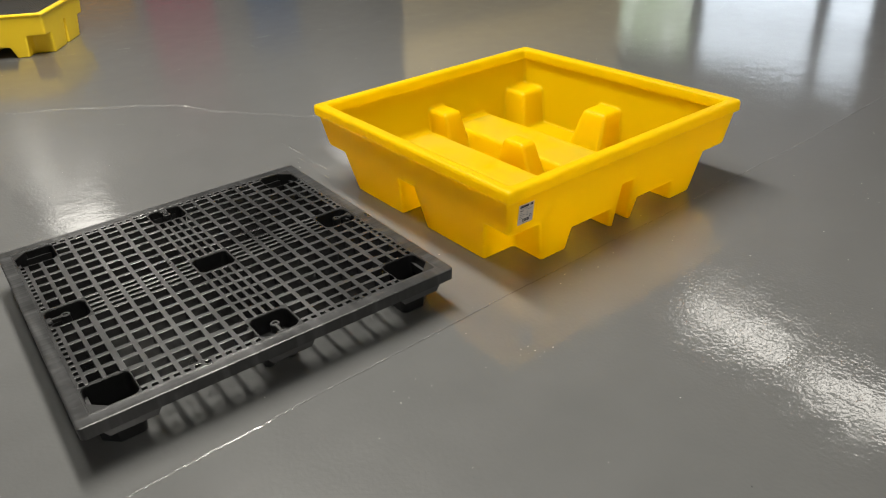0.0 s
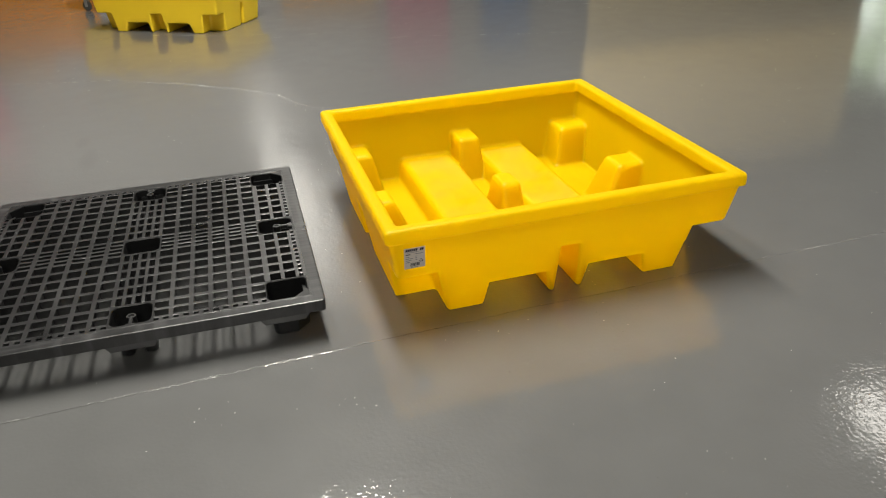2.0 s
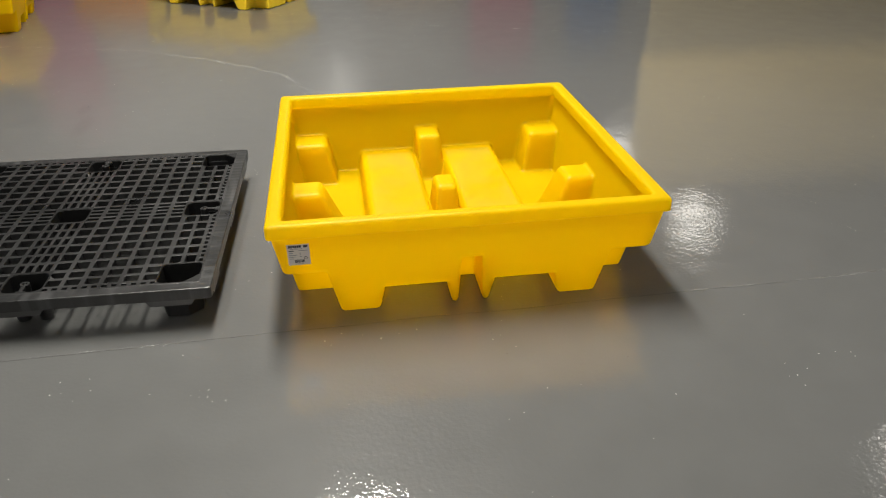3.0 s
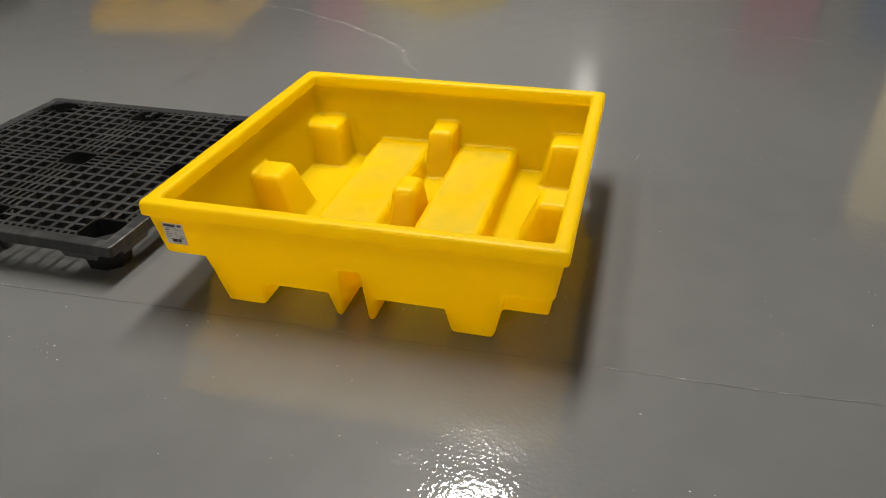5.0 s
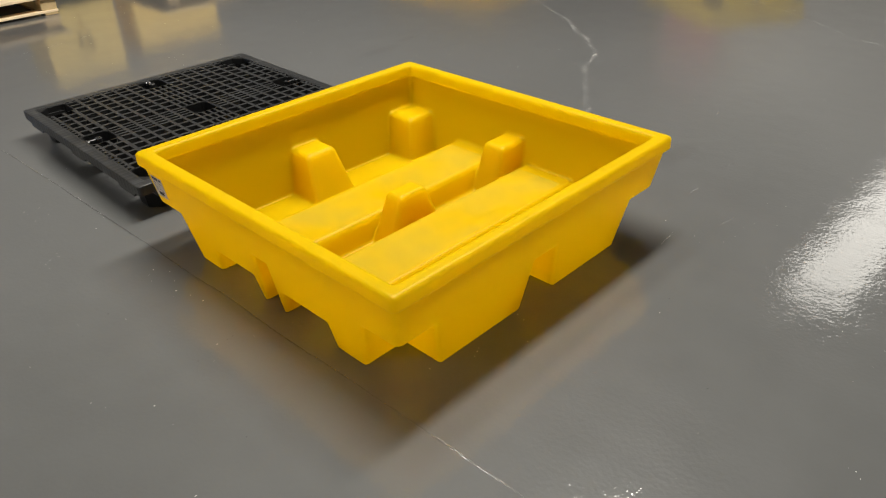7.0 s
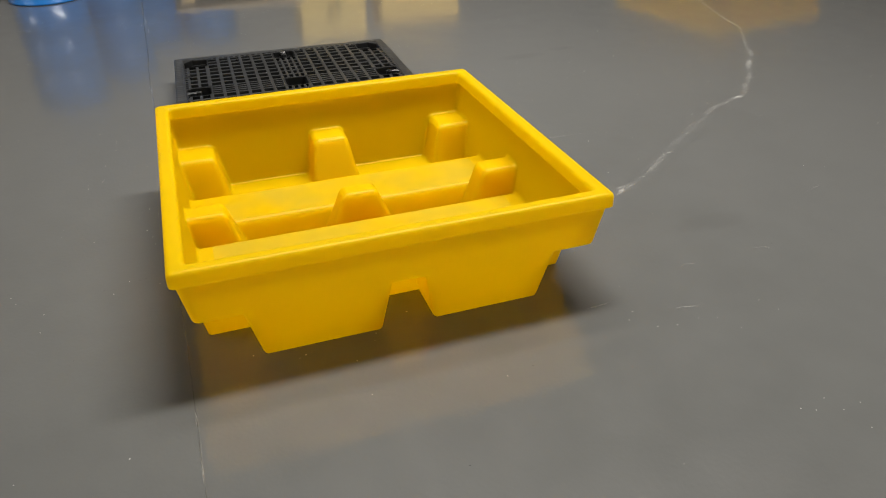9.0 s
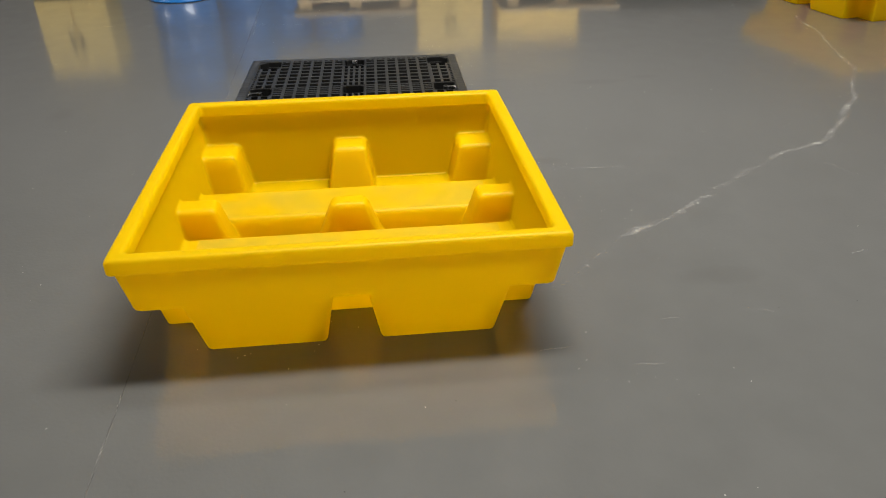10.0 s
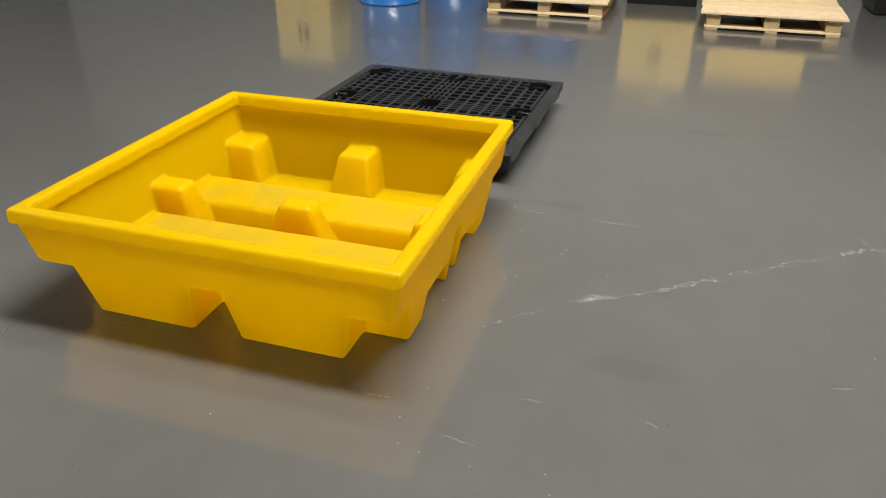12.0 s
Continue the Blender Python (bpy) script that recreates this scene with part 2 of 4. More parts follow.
BLUE = material("blue_painted_steel", (0.015, 0.16, 0.52), 0.28, grain=60, vary=0.05, coat=0.3)
CRACK = material("pale_crack_filler", (0.56, 0.545, 0.515), 0.35, grain=120, vary=0.25)


def film(name, colour, cover, low, along, fine):
    """A broken film of dust, dirt or painted glints that thins out towards its sides."""
    m = bpy.data.materials.new(name)
    m.use_nodes = True
    n, l = m.node_tree.nodes, m.node_tree.links
    b = n["Principled BSDF"]
    b.inputs["Base Color"].default_value, b.inputs["Roughness"].default_value = (*colour, 1), 0.55
    uv, sep = n.new("ShaderNodeUVMap"), n.new("ShaderNodeSeparateXYZ")
    l.new(uv.outputs[0], sep.inputs[0])

    def calc(op, a, c, d=0.0):
        k = n.new("ShaderNodeMath")
        k.operation = op
        for i, v in enumerate((a, c, d)):
            if isinstance(v, (int, float)):
                k.inputs[i].default_value = v
            else:
                l.new(v, k.inputs[i])
        return k.outputs[0]

    def grain(scale_u, scale_v, detail, salt):
        c, t = n.new("ShaderNodeCombineXYZ"), n.new("ShaderNodeTexNoise")
        l.new(calc("MULTIPLY", sep.outputs[0], scale_u), c.inputs[0])
        l.new(calc("MULTIPLY", sep.outputs[1], scale_v), c.inputs[1])
        c.inputs[2].default_value = salt
        l.new(c.outputs[0], t.inputs["Vector"])
        t.inputs["Scale"].default_value, t.inputs["Detail"].default_value, t.inputs["Roughness"].default_value = 1.0, detail, 0.65
        return t.outputs["Fac"]

    shift = calc("MULTIPLY_ADD", grain(along * 2, 0.0, 3, 4.0), 1.4, -0.7)
    across = calc("ABSOLUTE", calc("ADD", sep.outputs[1], shift), 0.0)
    body = calc("SUBTRACT", 1.0, across)
    h = calc("ADD", calc("MULTIPLY", body, 0.55), calc("MULTIPLY_ADD", grain(fine, 3.0, 5, 1.0), 2.8, -1.4))
    h = calc("ADD", h, calc("MULTIPLY_ADD", grain(along, 0.0, 2, 9.0), 1.8, -0.9))
    edge = calc("SUBTRACT", 1.0, calc("POWER", calc("ABSOLUTE", sep.outputs[1], 0.0), 4.0))
    f = n.new("ShaderNodeMapRange")
    f.inputs["From Min"].default_value, f.inputs["From Max"].default_value = low, low + 0.35
    f.inputs["To Max"].default_value = cover
    l.new(calc("MULTIPLY", h, edge), f.inputs["Value"])
    l.new(f.outputs[0], b.inputs["Alpha"])
    return m


CHALK = film("pale_crack_dust", (0.57, 0.558, 0.535), 0.62, 0.54, 7.0, 95.0)
CHALK_GLINT_FAINT = film("faint_crack_dust_and_glints", (0.47, 0.46, 0.44), 0.45, 0.62, 7.0, 60.0)
CHALK_BROKEN = film("broken_crack_dust", (0.52, 0.508, 0.486), 0.62, 0.70, 8.0, 65.0)
JOINT_GLINTS = film("painted_joint_glints", (0.52, 0.512, 0.496), 0.85, 0.62, 11.0, 110.0)
DIRT = film("dark_joint_dirt", (0.03, 0.029, 0.027), 0.85, 0.15, 4.0, 40.0)
WALL = material("painted_wall", (0.12, 0.12, 0.124), 0.75, grain=12, vary=0.05, blotch=0.8)
WALL_WHITE = material("white_painted_wall", (0.76, 0.75, 0.73), 0.75, grain=12, vary=0.05, blotch=0.8)
WALL_PALE = material("pale_grey_wall", (0.26, 0.26, 0.264), 0.75, grain=12, vary=0.05, blotch=0.8)
CEILING = material("ceiling_cladding", (0.11, 0.11, 0.113), 0.8, grain=6, vary=0.05)
DARK_METAL = material("dark_window_frame", (0.05, 0.05, 0.055), 0.45)
LAMP_BODY = material("lamp_housing", (0.25, 0.25, 0.26), 0.4, 0.8)
TAN = material("tan_board", (0.88, 0.68, 0.30), 0.6, grain=10, vary=0.06, blotch=1.2)
OLIVE = material("brown_board", (0.40, 0.33, 0.19), 0.6, grain=10, vary=0.1)
PINK = material("magenta_panel", (0.80, 0.26, 0.36), 0.5)
BLUE_PANEL = material("pale_blue_panel", (0.16, 0.30, 0.62), 0.5)
ORANGE_PANEL = material("orange_panel", (0.90, 0.50, 0.16), 0.5)
GLASS = bpy.data.materials.new("window_glass")
GLASS.use_nodes = True
gb = GLASS.node_tree.nodes["Principled BSDF"]
gb.inputs["Transmission Weight"].default_value, gb.inputs["Roughness"].default_value, gb.inputs["IOR"].default_value = 1.0, 0.0, 1.1
GLOW = bpy.data.materials.new("daylight_backdrop")
GLOW.use_nodes = True
gb = GLOW.node_tree.nodes["Principled BSDF"]
gb.inputs["Base Color"].default_value = (0.5, 0.5, 0.5, 1)
gb.inputs["Emission Color"].default_value, gb.inputs["Emission Strength"].default_value = (0.80, 0.90, 1.0, 1), 2.4
GREEN_GLOW = bpy.data.materials.new("garden_backdrop")
GREEN_GLOW.use_nodes = True
gn, gl = GREEN_GLOW.node_tree.nodes, GREEN_GLOW.node_tree.links
gb = gn["Principled BSDF"]
gb.inputs["Emission Strength"].default_value = 1.7
# bushes and bright gaps between them
gt, leaf, tone = gn.new("ShaderNodeTexCoord"), gn.new("ShaderNodeTexNoise"), gn.new("ShaderNodeValToRGB")
leaf.inputs["Scale"].default_value, leaf.inputs["Detail"].default_value = 2.2, 3
tone.color_ramp.elements[0].position, tone.color_ramp.elements[1].position = 0.36, 0.66
tone.color_ramp.elements[0].color, tone.color_ramp.elements[1].color = (0.30, 0.42, 0.20, 1), (0.86, 0.95, 0.84, 1)
gl.new(gt.outputs["Object"], leaf.inputs["Vector"])
gl.new(leaf.outputs["Fac"], tone.inputs[0])
gl.new(tone.outputs[0], gb.inputs["Emission Color"])


# ---------------------------------------------------------------- building helpers
def mesh_of(bm, name, mat, smooth=False):
    me = bpy.data.meshes.new(name)
    bm.normal_update()
    bm.to_mesh(me)
    bm.free()
    me.materials.append(mat)
    if smooth:
        me.polygons.foreach_set("use_smooth", [True] * len(me.polygons))
    return me


def part(name, bm, mat, parent=None, label="", smooth=False, at=None):
    """Links a bmesh as one mesh object, under a thing or a part."""
    ob = new(name, bm if isinstance(bm, bpy.types.Mesh) else mesh_of(bm, name, mat, smooth))
    if at is not None:
        ob.matrix_basis = at
    if parent is not None:
        ob.parent = parent
    return tagged(ob, label)


def thing(name, m, label, category, group="", kind=""):
    ob = new(name)
    ob.empty_display_size = 0.1
    ob.matrix_basis = m
    return tagged(ob, label, category, group, kind)


def box(bm, x0, x1, y0, y1, z0, z1, bevel=0.0, seg=1, m=None):
    g = bmesh.ops.create_cube(bm, size=1, matrix=Matrix.Translation(((x0 + x1) / 2, (y0 + y1) / 2, (z0 + z1) / 2))
                              @ Matrix.Diagonal((x1 - x0, y1 - y0, z1 - z0, 1)))
    vs = g["verts"]
    if bevel:
        es = list({e for v in vs for e in v.link_edges})
        r = bmesh.ops.bevel(bm, geom=es, offset=bevel, segments=seg, affect="EDGES", profile=0.5)
        vs = list({v for f in r["faces"] for v in f.verts} | {v for v in vs if v.is_valid})
    if m is not None:
        bmesh.ops.transform(bm, matrix=m, verts=vs)
    return vs


def boxed(x0, x1, y0, y1, z0, z1, bevel=0.0, seg=1, m=None):
    bm = bmesh.new()
    box(bm, x0, x1, y0, y1, z0, z1, bevel, seg, m)
    return bm


def lathe(profile, seg=40, bm=None, m=None):
    """Turns (radius, height) pairs round the z axis."""
    bm = bm or bmesh.new()
    rings = [[bm.verts.new((r * math.cos(2 * math.pi * i / seg), r * math.sin(2 * math.pi * i / seg), z)) for i in range(seg)] for r, z in profile]
    for a, b in zip(rings, rings[1:]):
        for i in range(seg):
            j = (i + 1) % seg
            bm.faces.new((a[i], a[j], b[j], b[i]))
    bm.faces.new(list(reversed(rings[0])))
    bm.faces.new(rings[-1])
    if m is not None:
        bmesh.ops.transform(bm, matrix=m, verts=[v for r in rings for v in r])
    return bm


def smax(a, b, k):
    h = np.clip(0.5 + 0.5 * (a - b) / k, 0, 1)
    return b + (a - b) * h + k * h * (1 - h)


def smin(a, b, k):
    return -smax(-a, -b, k)


def rmax(a, b):
    """Both of two half-spaces, as a true distance outside: an even skin laid round it turns their edge into an arc."""
    return np.hypot(np.maximum(a, 0), np.maximum(b, 0)) + np.minimum(np.maximum(a, b), 0)


def surface(field, lo, hi, step, name, mat):
    """The skin of the solid where field(x, y, z) < 0, as a smooth quad mesh (dual of a regular grid)."""
    n = [int(round((h - l) / step)) + 1 for l, h in zip(lo, hi)]
    ax = [l + step * np.arange(c) for l, c in zip(lo, n)]
    g = np.meshgrid(*ax, indexing="ij")
    f = field(*g).astype(np.float64)
    inside = f < 0
    corners = [(i, j, k) for i in (0, 1) for j in (0, 1) for k in (0, 1)]
    cut = lambda a, c: a[c[0]:c[0] + n[0] - 1, c[1]:c[1] + n[1] - 1, c[2]:c[2] + n[2] - 1]
    count = sum(cut(inside, c).astype(int) for c in corners)
    active = (count > 0) & (count < 8)
    total, hits = np.zeros((*active.shape, 3)), np.zeros(active.shape)
    for a in corners:
        for d in range(3):
            if a[d]:
                continue
            b = tuple(a[i] + (i == d) for i in range(3))
            fa, fb = cut(f, a), cut(f, b)
            cross = (fa < 0) != (fb < 0)
            t = np.where(cross, fa / np.where(cross, fa - fb, 1), 0)
            for i in range(3):
                total[..., i] += np.where(cross, a[i] + (t if i == d else 0), 0)
            hits += cross
    index = -np.ones(active.shape, int)
    index[active] = np.arange(active.sum())
    cell = np.argwhere(active)
    verts = np.array(lo) + step * (cell + total[active] / hits[active][:, None])
    # pull the points onto the true skin, so that edges keep their radius
    for _ in range(3):
        value, e = field(*verts.T), 0.0005
        slope = np.stack([field(*(verts + e * np.eye(3)[i]).T) - field(*(verts - e * np.eye(3)[i]).T) for i in range(3)], 1) / (2 * e)
        push = -value[:, None] * slope / np.maximum((slope ** 2).sum(1), 0.25)[:, None]
        verts = verts + np.clip(push, -0.4 * step, 0.4 * step)
    faces = []
    for d in range(3):
        u, v = (d + 1) % 3, (d + 2) % 3
        a = [slice(None)] * 3
        b = [slice(None)] * 3
        a[d], b[d] = slice(0, -1), slice(1, None)
        change = inside[tuple(a)] != inside[tuple(b)]
        at = np.argwhere(change)
        ok = (at[:, u] > 0) & (at[:, v] > 0) & (at[:, u] < n[u] - 1) & (at[:, v] < n[v] - 1)
        at = at[ok]
        flip = inside[tuple(at.T)]
        quad = []
        for du, dv in ((-1, -1), (0, -1), (0, 0), (-1, 0)):
            p = at.copy()
            p[:, u] += du
            p[:, v] += dv
            quad.append(index[tuple(p.T)])
        q = np.stack(quad, 1)
        q[~flip] = q[~flip][:, ::-1]
        faces.append(q)
    faces = np.concatenate(faces)
    me = bpy.data.meshes.new(name)
    me.vertices.add(len(verts))
    me.vertices.foreach_set("co", verts.ravel())
    me.loops.add(faces.size)
    me.loops.foreach_set("vertex_index", faces.ravel().astype(np.int32))
    me.polygons.add(len(faces))
    me.polygons.foreach_set("loop_start", np.arange(0, faces.size, 4, dtype=np.int32))
    me.polygons.foreach_set("loop_total", np.full(len(faces), 4, dtype=np.int32))
    me.update(calc_edges=True)
    me.validate()
    me.polygons.foreach_set("use_smooth", [True] * len(me.polygons))
    me.materials.append(mat)
    return me


# ---------------------------------------------------------------- the room
X0, X1, Y0, Y1, ROOM_H = -7.0, 10.0, -7.5, 14.6, 6.2
tagged(part("floor", boxed(X0 - 0.2, X1 + 0.2, Y0 - 0.2, Y1 + 0.2, -0.15, 0.0), FLOOR), "glossy grey epoxy-painted concrete warehouse floor", "floor", kind="structure")
tagged(part("wall_west", boxed(X0 - 0.2, X0, Y0, Y1, 0, ROOM_H), WALL_PALE), "plain pale grey painted warehouse wall", "wall", kind="structure")
DOOR = (-3.6, 1.4, 3.4)
bm = bmesh.new()
box(bm, X0 - 0.2, DOOR[0], Y0 - 0.2, Y0, 0, ROOM_H)
box(bm, DOOR[1], X1 + 0.2, Y0 - 0.2, Y0, 0, ROOM_H)
box(bm, DOOR[0], DOOR[1], Y0 - 0.2, Y0, DOOR[2], ROOM_H)
tagged(part("wall_south", bm, WALL), "painted warehouse wall with a wide closed loading door", "wall", kind="structure")
door = thing("door_1", pose(0, Y0 - 0.12, 0), "closed grey steel sectional loading door", "door", kind="structure")
for k in range(6):
    part("panel", boxed(DOOR[0] - 0.05, DOOR[1] + 0.05, -0.02, 0.02, 0.004 + k * DOOR[2] / 6, (k + 1) * DOOR[2] / 6 - 0.004, 0.006), WALL_PALE, door)
part("seal", boxed(DOOR[0], DOOR[1], -0.060, -0.030, 0.0, DOOR[2]), RUBBER, door)
tagged(part("wall_north", boxed(X0 - 0.2, X1 + 0.2, Y1, Y1 + 0.2, 0, ROOM_H), WALL_WHITE), "plain white painted warehouse end wall", "wall", kind="structure")
tagged(part("ceiling", boxed(X0 - 0.2, X1 + 0.2, Y0 - 0.2, Y1 + 0.2, ROOM_H, ROOM_H + 0.2), CEILING), "dull grey warehouse ceiling", "ceiling", kind="structure")

# the east wall with its two glazed openings
WINDOWS = [(3.0, 6.05, 0.98, 2.65, GLOW), (6.17, 8.7, 1.0, 2.6, GREEN_GLOW)]
bm = bmesh.new()
ys = [Y0, WINDOWS[0][0], WINDOWS[0][1], WINDOWS[1][0], WINDOWS[1][1], Y1]
for a, b in ((0, 1), (2, 3), (4, 5)):
    box(bm, X1, X1 + 0.2, ys[a], ys[b], 0, ROOM_H)
for y0, y1, z0, z1, _ in WINDOWS:
    box(bm, X1, X1 + 0.2, y0, y1, 0, z0)
    box(bm, X1, X1 + 0.2, y0, y1, z1, ROOM_H)
tagged(part("wall_east", bm, WALL), "grey painted warehouse wall with glazed openings", "wall", kind="structure")
for i, (y0, y1, z0, z1, glow) in enumerate(WINDOWS):
    w = thing("window_%d" % (i + 1), pose(X1 + 0.08, (y0 + y1) / 2, z0), "tall daylit window with dark metal frame", "window", kind="structure")
    hw, h = (y1 - y0) / 2, z1 - z0
    bm = bmesh.new()
    for s in (-1, 1):
        box(bm, -0.04, 0.04, s * hw - 0.035, s * hw + 0.035, -0.03, h + 0.03)
    for z in (0, h):
        box(bm, -0.039, 0.039, -hw + 0.035, hw - 0.035, z - 0.03, z + 0.03)
    part("window_frame", bm, DARK_METAL, w)
    cuts = [-hw, -hw + 0.80, hw] if i == 0 else [-hw, hw]
    for c in cuts[1:-1]:
        part("mullion", boxed(-0.045, 0.045, c - 0.09, c + 0.09, 0.03, h - 0.03), DARK_METAL, w)
    part("transom", boxed(-0.042, 0.042, -hw + 0.036, hw - 0.036, 0.86, 0.96), DARK_METAL, w)
    for a, b in zip(cuts, cuts[1:]):
        pane = part("pane", boxed(-0.004, 0.004, a + 0.04, b - 0.04, 0.03, h - 0.03), GLASS, w)
        pane.visible_shadow = False
    tagged(part("backdrop", boxed(X1 + 0.6, X1 + 0.62, 6.56 if i else y0 - 0.6, y1 + 0.9 if i else 6.55, z0 - 0.5, z1 + 0.6), glow), "bright daylight outside the window", "backdrop", kind="structure")

# lamps and the added fill lamps, with their housings
for x, y0, y1, wide, high, watts in LAMPS:
    half = (y1 - y0) / 2
    fix = thing("batten_or_fill_lamp", pose(x, (y0 + y1) / 2, high), "long grey batten lamp under the ceiling, far southern ones added unseen as fill", "lamp", "batten lamps")
    bm = bmesh.new()
    box(bm, -0.06, 0.06, -half, half, 0.02, 0.09, 0.008)
    part("housing", bm, LAMP_BODY, fix)
    for side in (-1, 1):
        part("reflector_wing", boxed(-0.005, 0.005, -half, half, -0.11, 0.11, 0.002, 1, pose(side * (wide / 2 - 0.085), 0, 0.055, 0, side * 65, 0)), LAMP_BODY, fix)
        part("hanger", boxed(-0.006, 0.006, side * half * 0.8 - 0.006, side * half * 0.8 + 0.006, 0.09, ROOM_H - high), STEEL, fix)
    data = bpy.data.lights.new("lamp", "AREA")
    data.shape, data.size, data.size_y, data.energy, data.color = "RECTANGLE", wide, 2 * half, watts, LAMP_COLOUR
    new("lamp_light", data).matrix_basis = pose(x, (y0 + y1) / 2, high - 0.01)

# unseen strip lamp, added to brighten the white end wall behind the display boards
washer = thing("fill_wall_washer", pose(-4.4, 12.3, 4.3), "unseen grey strip lamp added to brighten the end wall", "lamp")
part("housing", boxed(-2.0, 2.0, -0.10, -0.03, -0.12, 0.12, 0.01), LAMP_BODY, washer)
for x in (-1.6, 1.6):
    part("hanger", boxed(x - 0.006, x + 0.006, -0.07, -0.058, 0.12, ROOM_H - 4.3), STEEL, washer)
data = bpy.data.lights.new("washer", "AREA")
data.shape, data.size, data.size_y, data.energy, data.color = "RECTANGLE", 3.8, 0.2, 24, LAMP_COLOUR
new("washer_fill_light", data).matrix_basis = pose(-4.4, 12.3, 4.3, 80)

# ---------------------------------------------------------------- cracks, joint and scuffs of the floor
def wander(points, step, rough, rng):
    """A jagged line through a few plan points."""
    out = []
    for a, b in zip(points, points[1:]):
        a, b = Vector(a), Vector(b)
        side = Vector((-(b - a).y, (b - a).x)).normalized()
        c = max(2, int((b - a).length / step))
        for i in range(c):
            p = a.lerp(b, i / c)
            out.append(p + side * (noise.noise((p.x * 3.1, p.y * 3.1, 0)) * rough * 2 + rng.uniform(-rough, rough) * 0.5))
    return out


def ribbon(bm, line, half, z):
    """A thin film of dust or painted glints along a line; its UV runs along it in metres and across it from -1 to 1."""
    uv = bm.loops.layers.uv.new("UVMap")
    rows, run = [], 0.0
    for i, p in enumerate(line):
        a, b = line[max(i - 2, 0)], line[min(i + 2, len(line) - 1)]
        d = b - a
        side = Vector((-d.y, d.x)).normalized() * half
        if i:
            run += (p - line[i - 1]).length
        rows.append((bm.verts.new((p.x - side.x, p.y - side.y, z)), bm.verts.new((p.x + side.x, p.y + side.y, z)), run))
    for (a, b, r0), (c, d, r1) in zip(rows, rows[1:]):
        f = bm.faces.new((a, c, d, b))
        for loop, co in zip(f.loops, ((r0, -1), (r1, -1), (r1, 1), (r0, 1))):
            loop[uv].uv = co


def floor_line(name, points, half, mat, label, rough=0.01, seed=1, step=0.02):
    rng = random.Random(seed)
    bm = bmesh.new()
    ribbon(bm, wander(points, step, rough, rng), half, 0.0036 - 0.00007 * seed if seed < 40 else 0.0005)
    return tagged(part(name, bm, mat), label, "floor crack", kind="stuff")


JOINT = [(-6.8, -0.78), (-2.0, -0.71), (-1.45, -0.69), (-0.8, -0.67), (0.0, -0.655), (0.75, -0.64), (1.3, -0.63), (2.15, -0.58), (5.0, -0.50)]


def joint_lips(points, seed):
    """The two swollen, glossy paint edges of a joint: low beads of uneven height, broken here and there."""
    rng = random.Random(seed)
    line = wander(points, 0.006, 0.003, rng)
    bm = bmesh.new()
    profile = [(-0.0085, 0.0), (-0.0065, 0.5), (-0.0045, 0.95), (-0.0025, 0.8), (-0.0009, 0.1)]
    for side in (-1, 1):
        rows = []
        for i, p in enumerate(line):
            d = line[min(i + 2, len(line) - 1)] - line[max(i - 2, 0)]
            n = Vector((-d.y, d.x)).normalized()
            swell = noise.noise((p.x * 55.0, side * 5.0, 1.0)) * 0.9 + noise.noise((p.x * 3.0, side * 9.0, 4.0)) * 0.7 + 0.62
            swell *= 1.0 - 0.85 * math.exp(-((p.x + 0.72) / 0.17) ** 2)
            swell *= 0.3 if p.x < -2.2 else 1.0
            height = 0.0009 * min(max(swell, 0.02), 1.0)
            wide = 0.36 + 0.25 * noise.noise((p.x * 33.0, side * 2.0, 7.0))
            rows.append([bm.verts.new((p.x + n.x * -side * v * wide, p.y + n.y * -side * v * wide, 0.0002 + height * h * rng.uniform(0.75, 1.1))) for v, h in profile])
        for r0, r1 in zip(rows, rows[1:]):
            for k in range(len(profile) - 1):
                q = (r0[k], r1[k], r1[k + 1], r0[k + 1])
                bm.faces.new(q if side > 0 else q[::-1])
    bmesh.ops.recalc_face_normals(bm, faces=bm.faces)
    if sum(f.normal.z for f in bm.faces) < 0:
        bmesh.ops.reverse_faces(bm, faces=bm.faces)
    return tagged(part("floor_joint_edge", bm, FLOOR, smooth=True), "swollen glossy paint edges along the floor joint", "floor joint", kind="stuff")


joint_lips(JOINT, 12)
floor_line("floor_joint", JOINT, 0.0022, DIRT, "thin dark expansion joint across the painted floor", 0.003, 48)
# pale strips that paint the broken glints of the joint's edges as colour
floor_line("floor_joint_edge", JOINT[:2], 0.006, CHALK_GLINT_FAINT, "few pale glints painted along the floor joint", 0.004, 16)
floor_line("floor_joint_edge", JOINT[1:4], 0.007, JOINT_GLINTS, "pale glints painted along the edges of the floor joint", 0.004, 4)
floor_line("floor_joint_edge", JOINT[3:6], 0.006, CHALK_GLINT_FAINT, "few pale glints painted along the floor joint", 0.004, 14)
floor_line("floor_joint_edge", JOINT[5:], 0.007, JOINT_GLINTS, "pale glints painted along the edges of the floor joint", 0.004, 15)
WINDING = [(-3.2, 3.45), (-2.4, 3.27), (-1.85, 3.10), (-1.36, 2.82), (-1.03, 2.57), (-0.73, 2.28), (-0.64, 2.02), (-0.43, 1.72), (-0.17, 1.42), (0.08, 1.0), (0.40, 0.65)]
floor_line("floor_crack", WINDING[:7], 0.030, CHALK, "winding pale crack in the painted floor", 0.016, 5)
floor_line("floor_crack", WINDING[5:10], 0.042, CHALK_BROKEN, "winding pale crack in the painted floor", 0.018, 6)
floor_line("floor_dust", WINDING[3:10], 0.060, CHALK_GLINT_FAINT, "pale paint dust strewn along the crack", 0.02, 61)
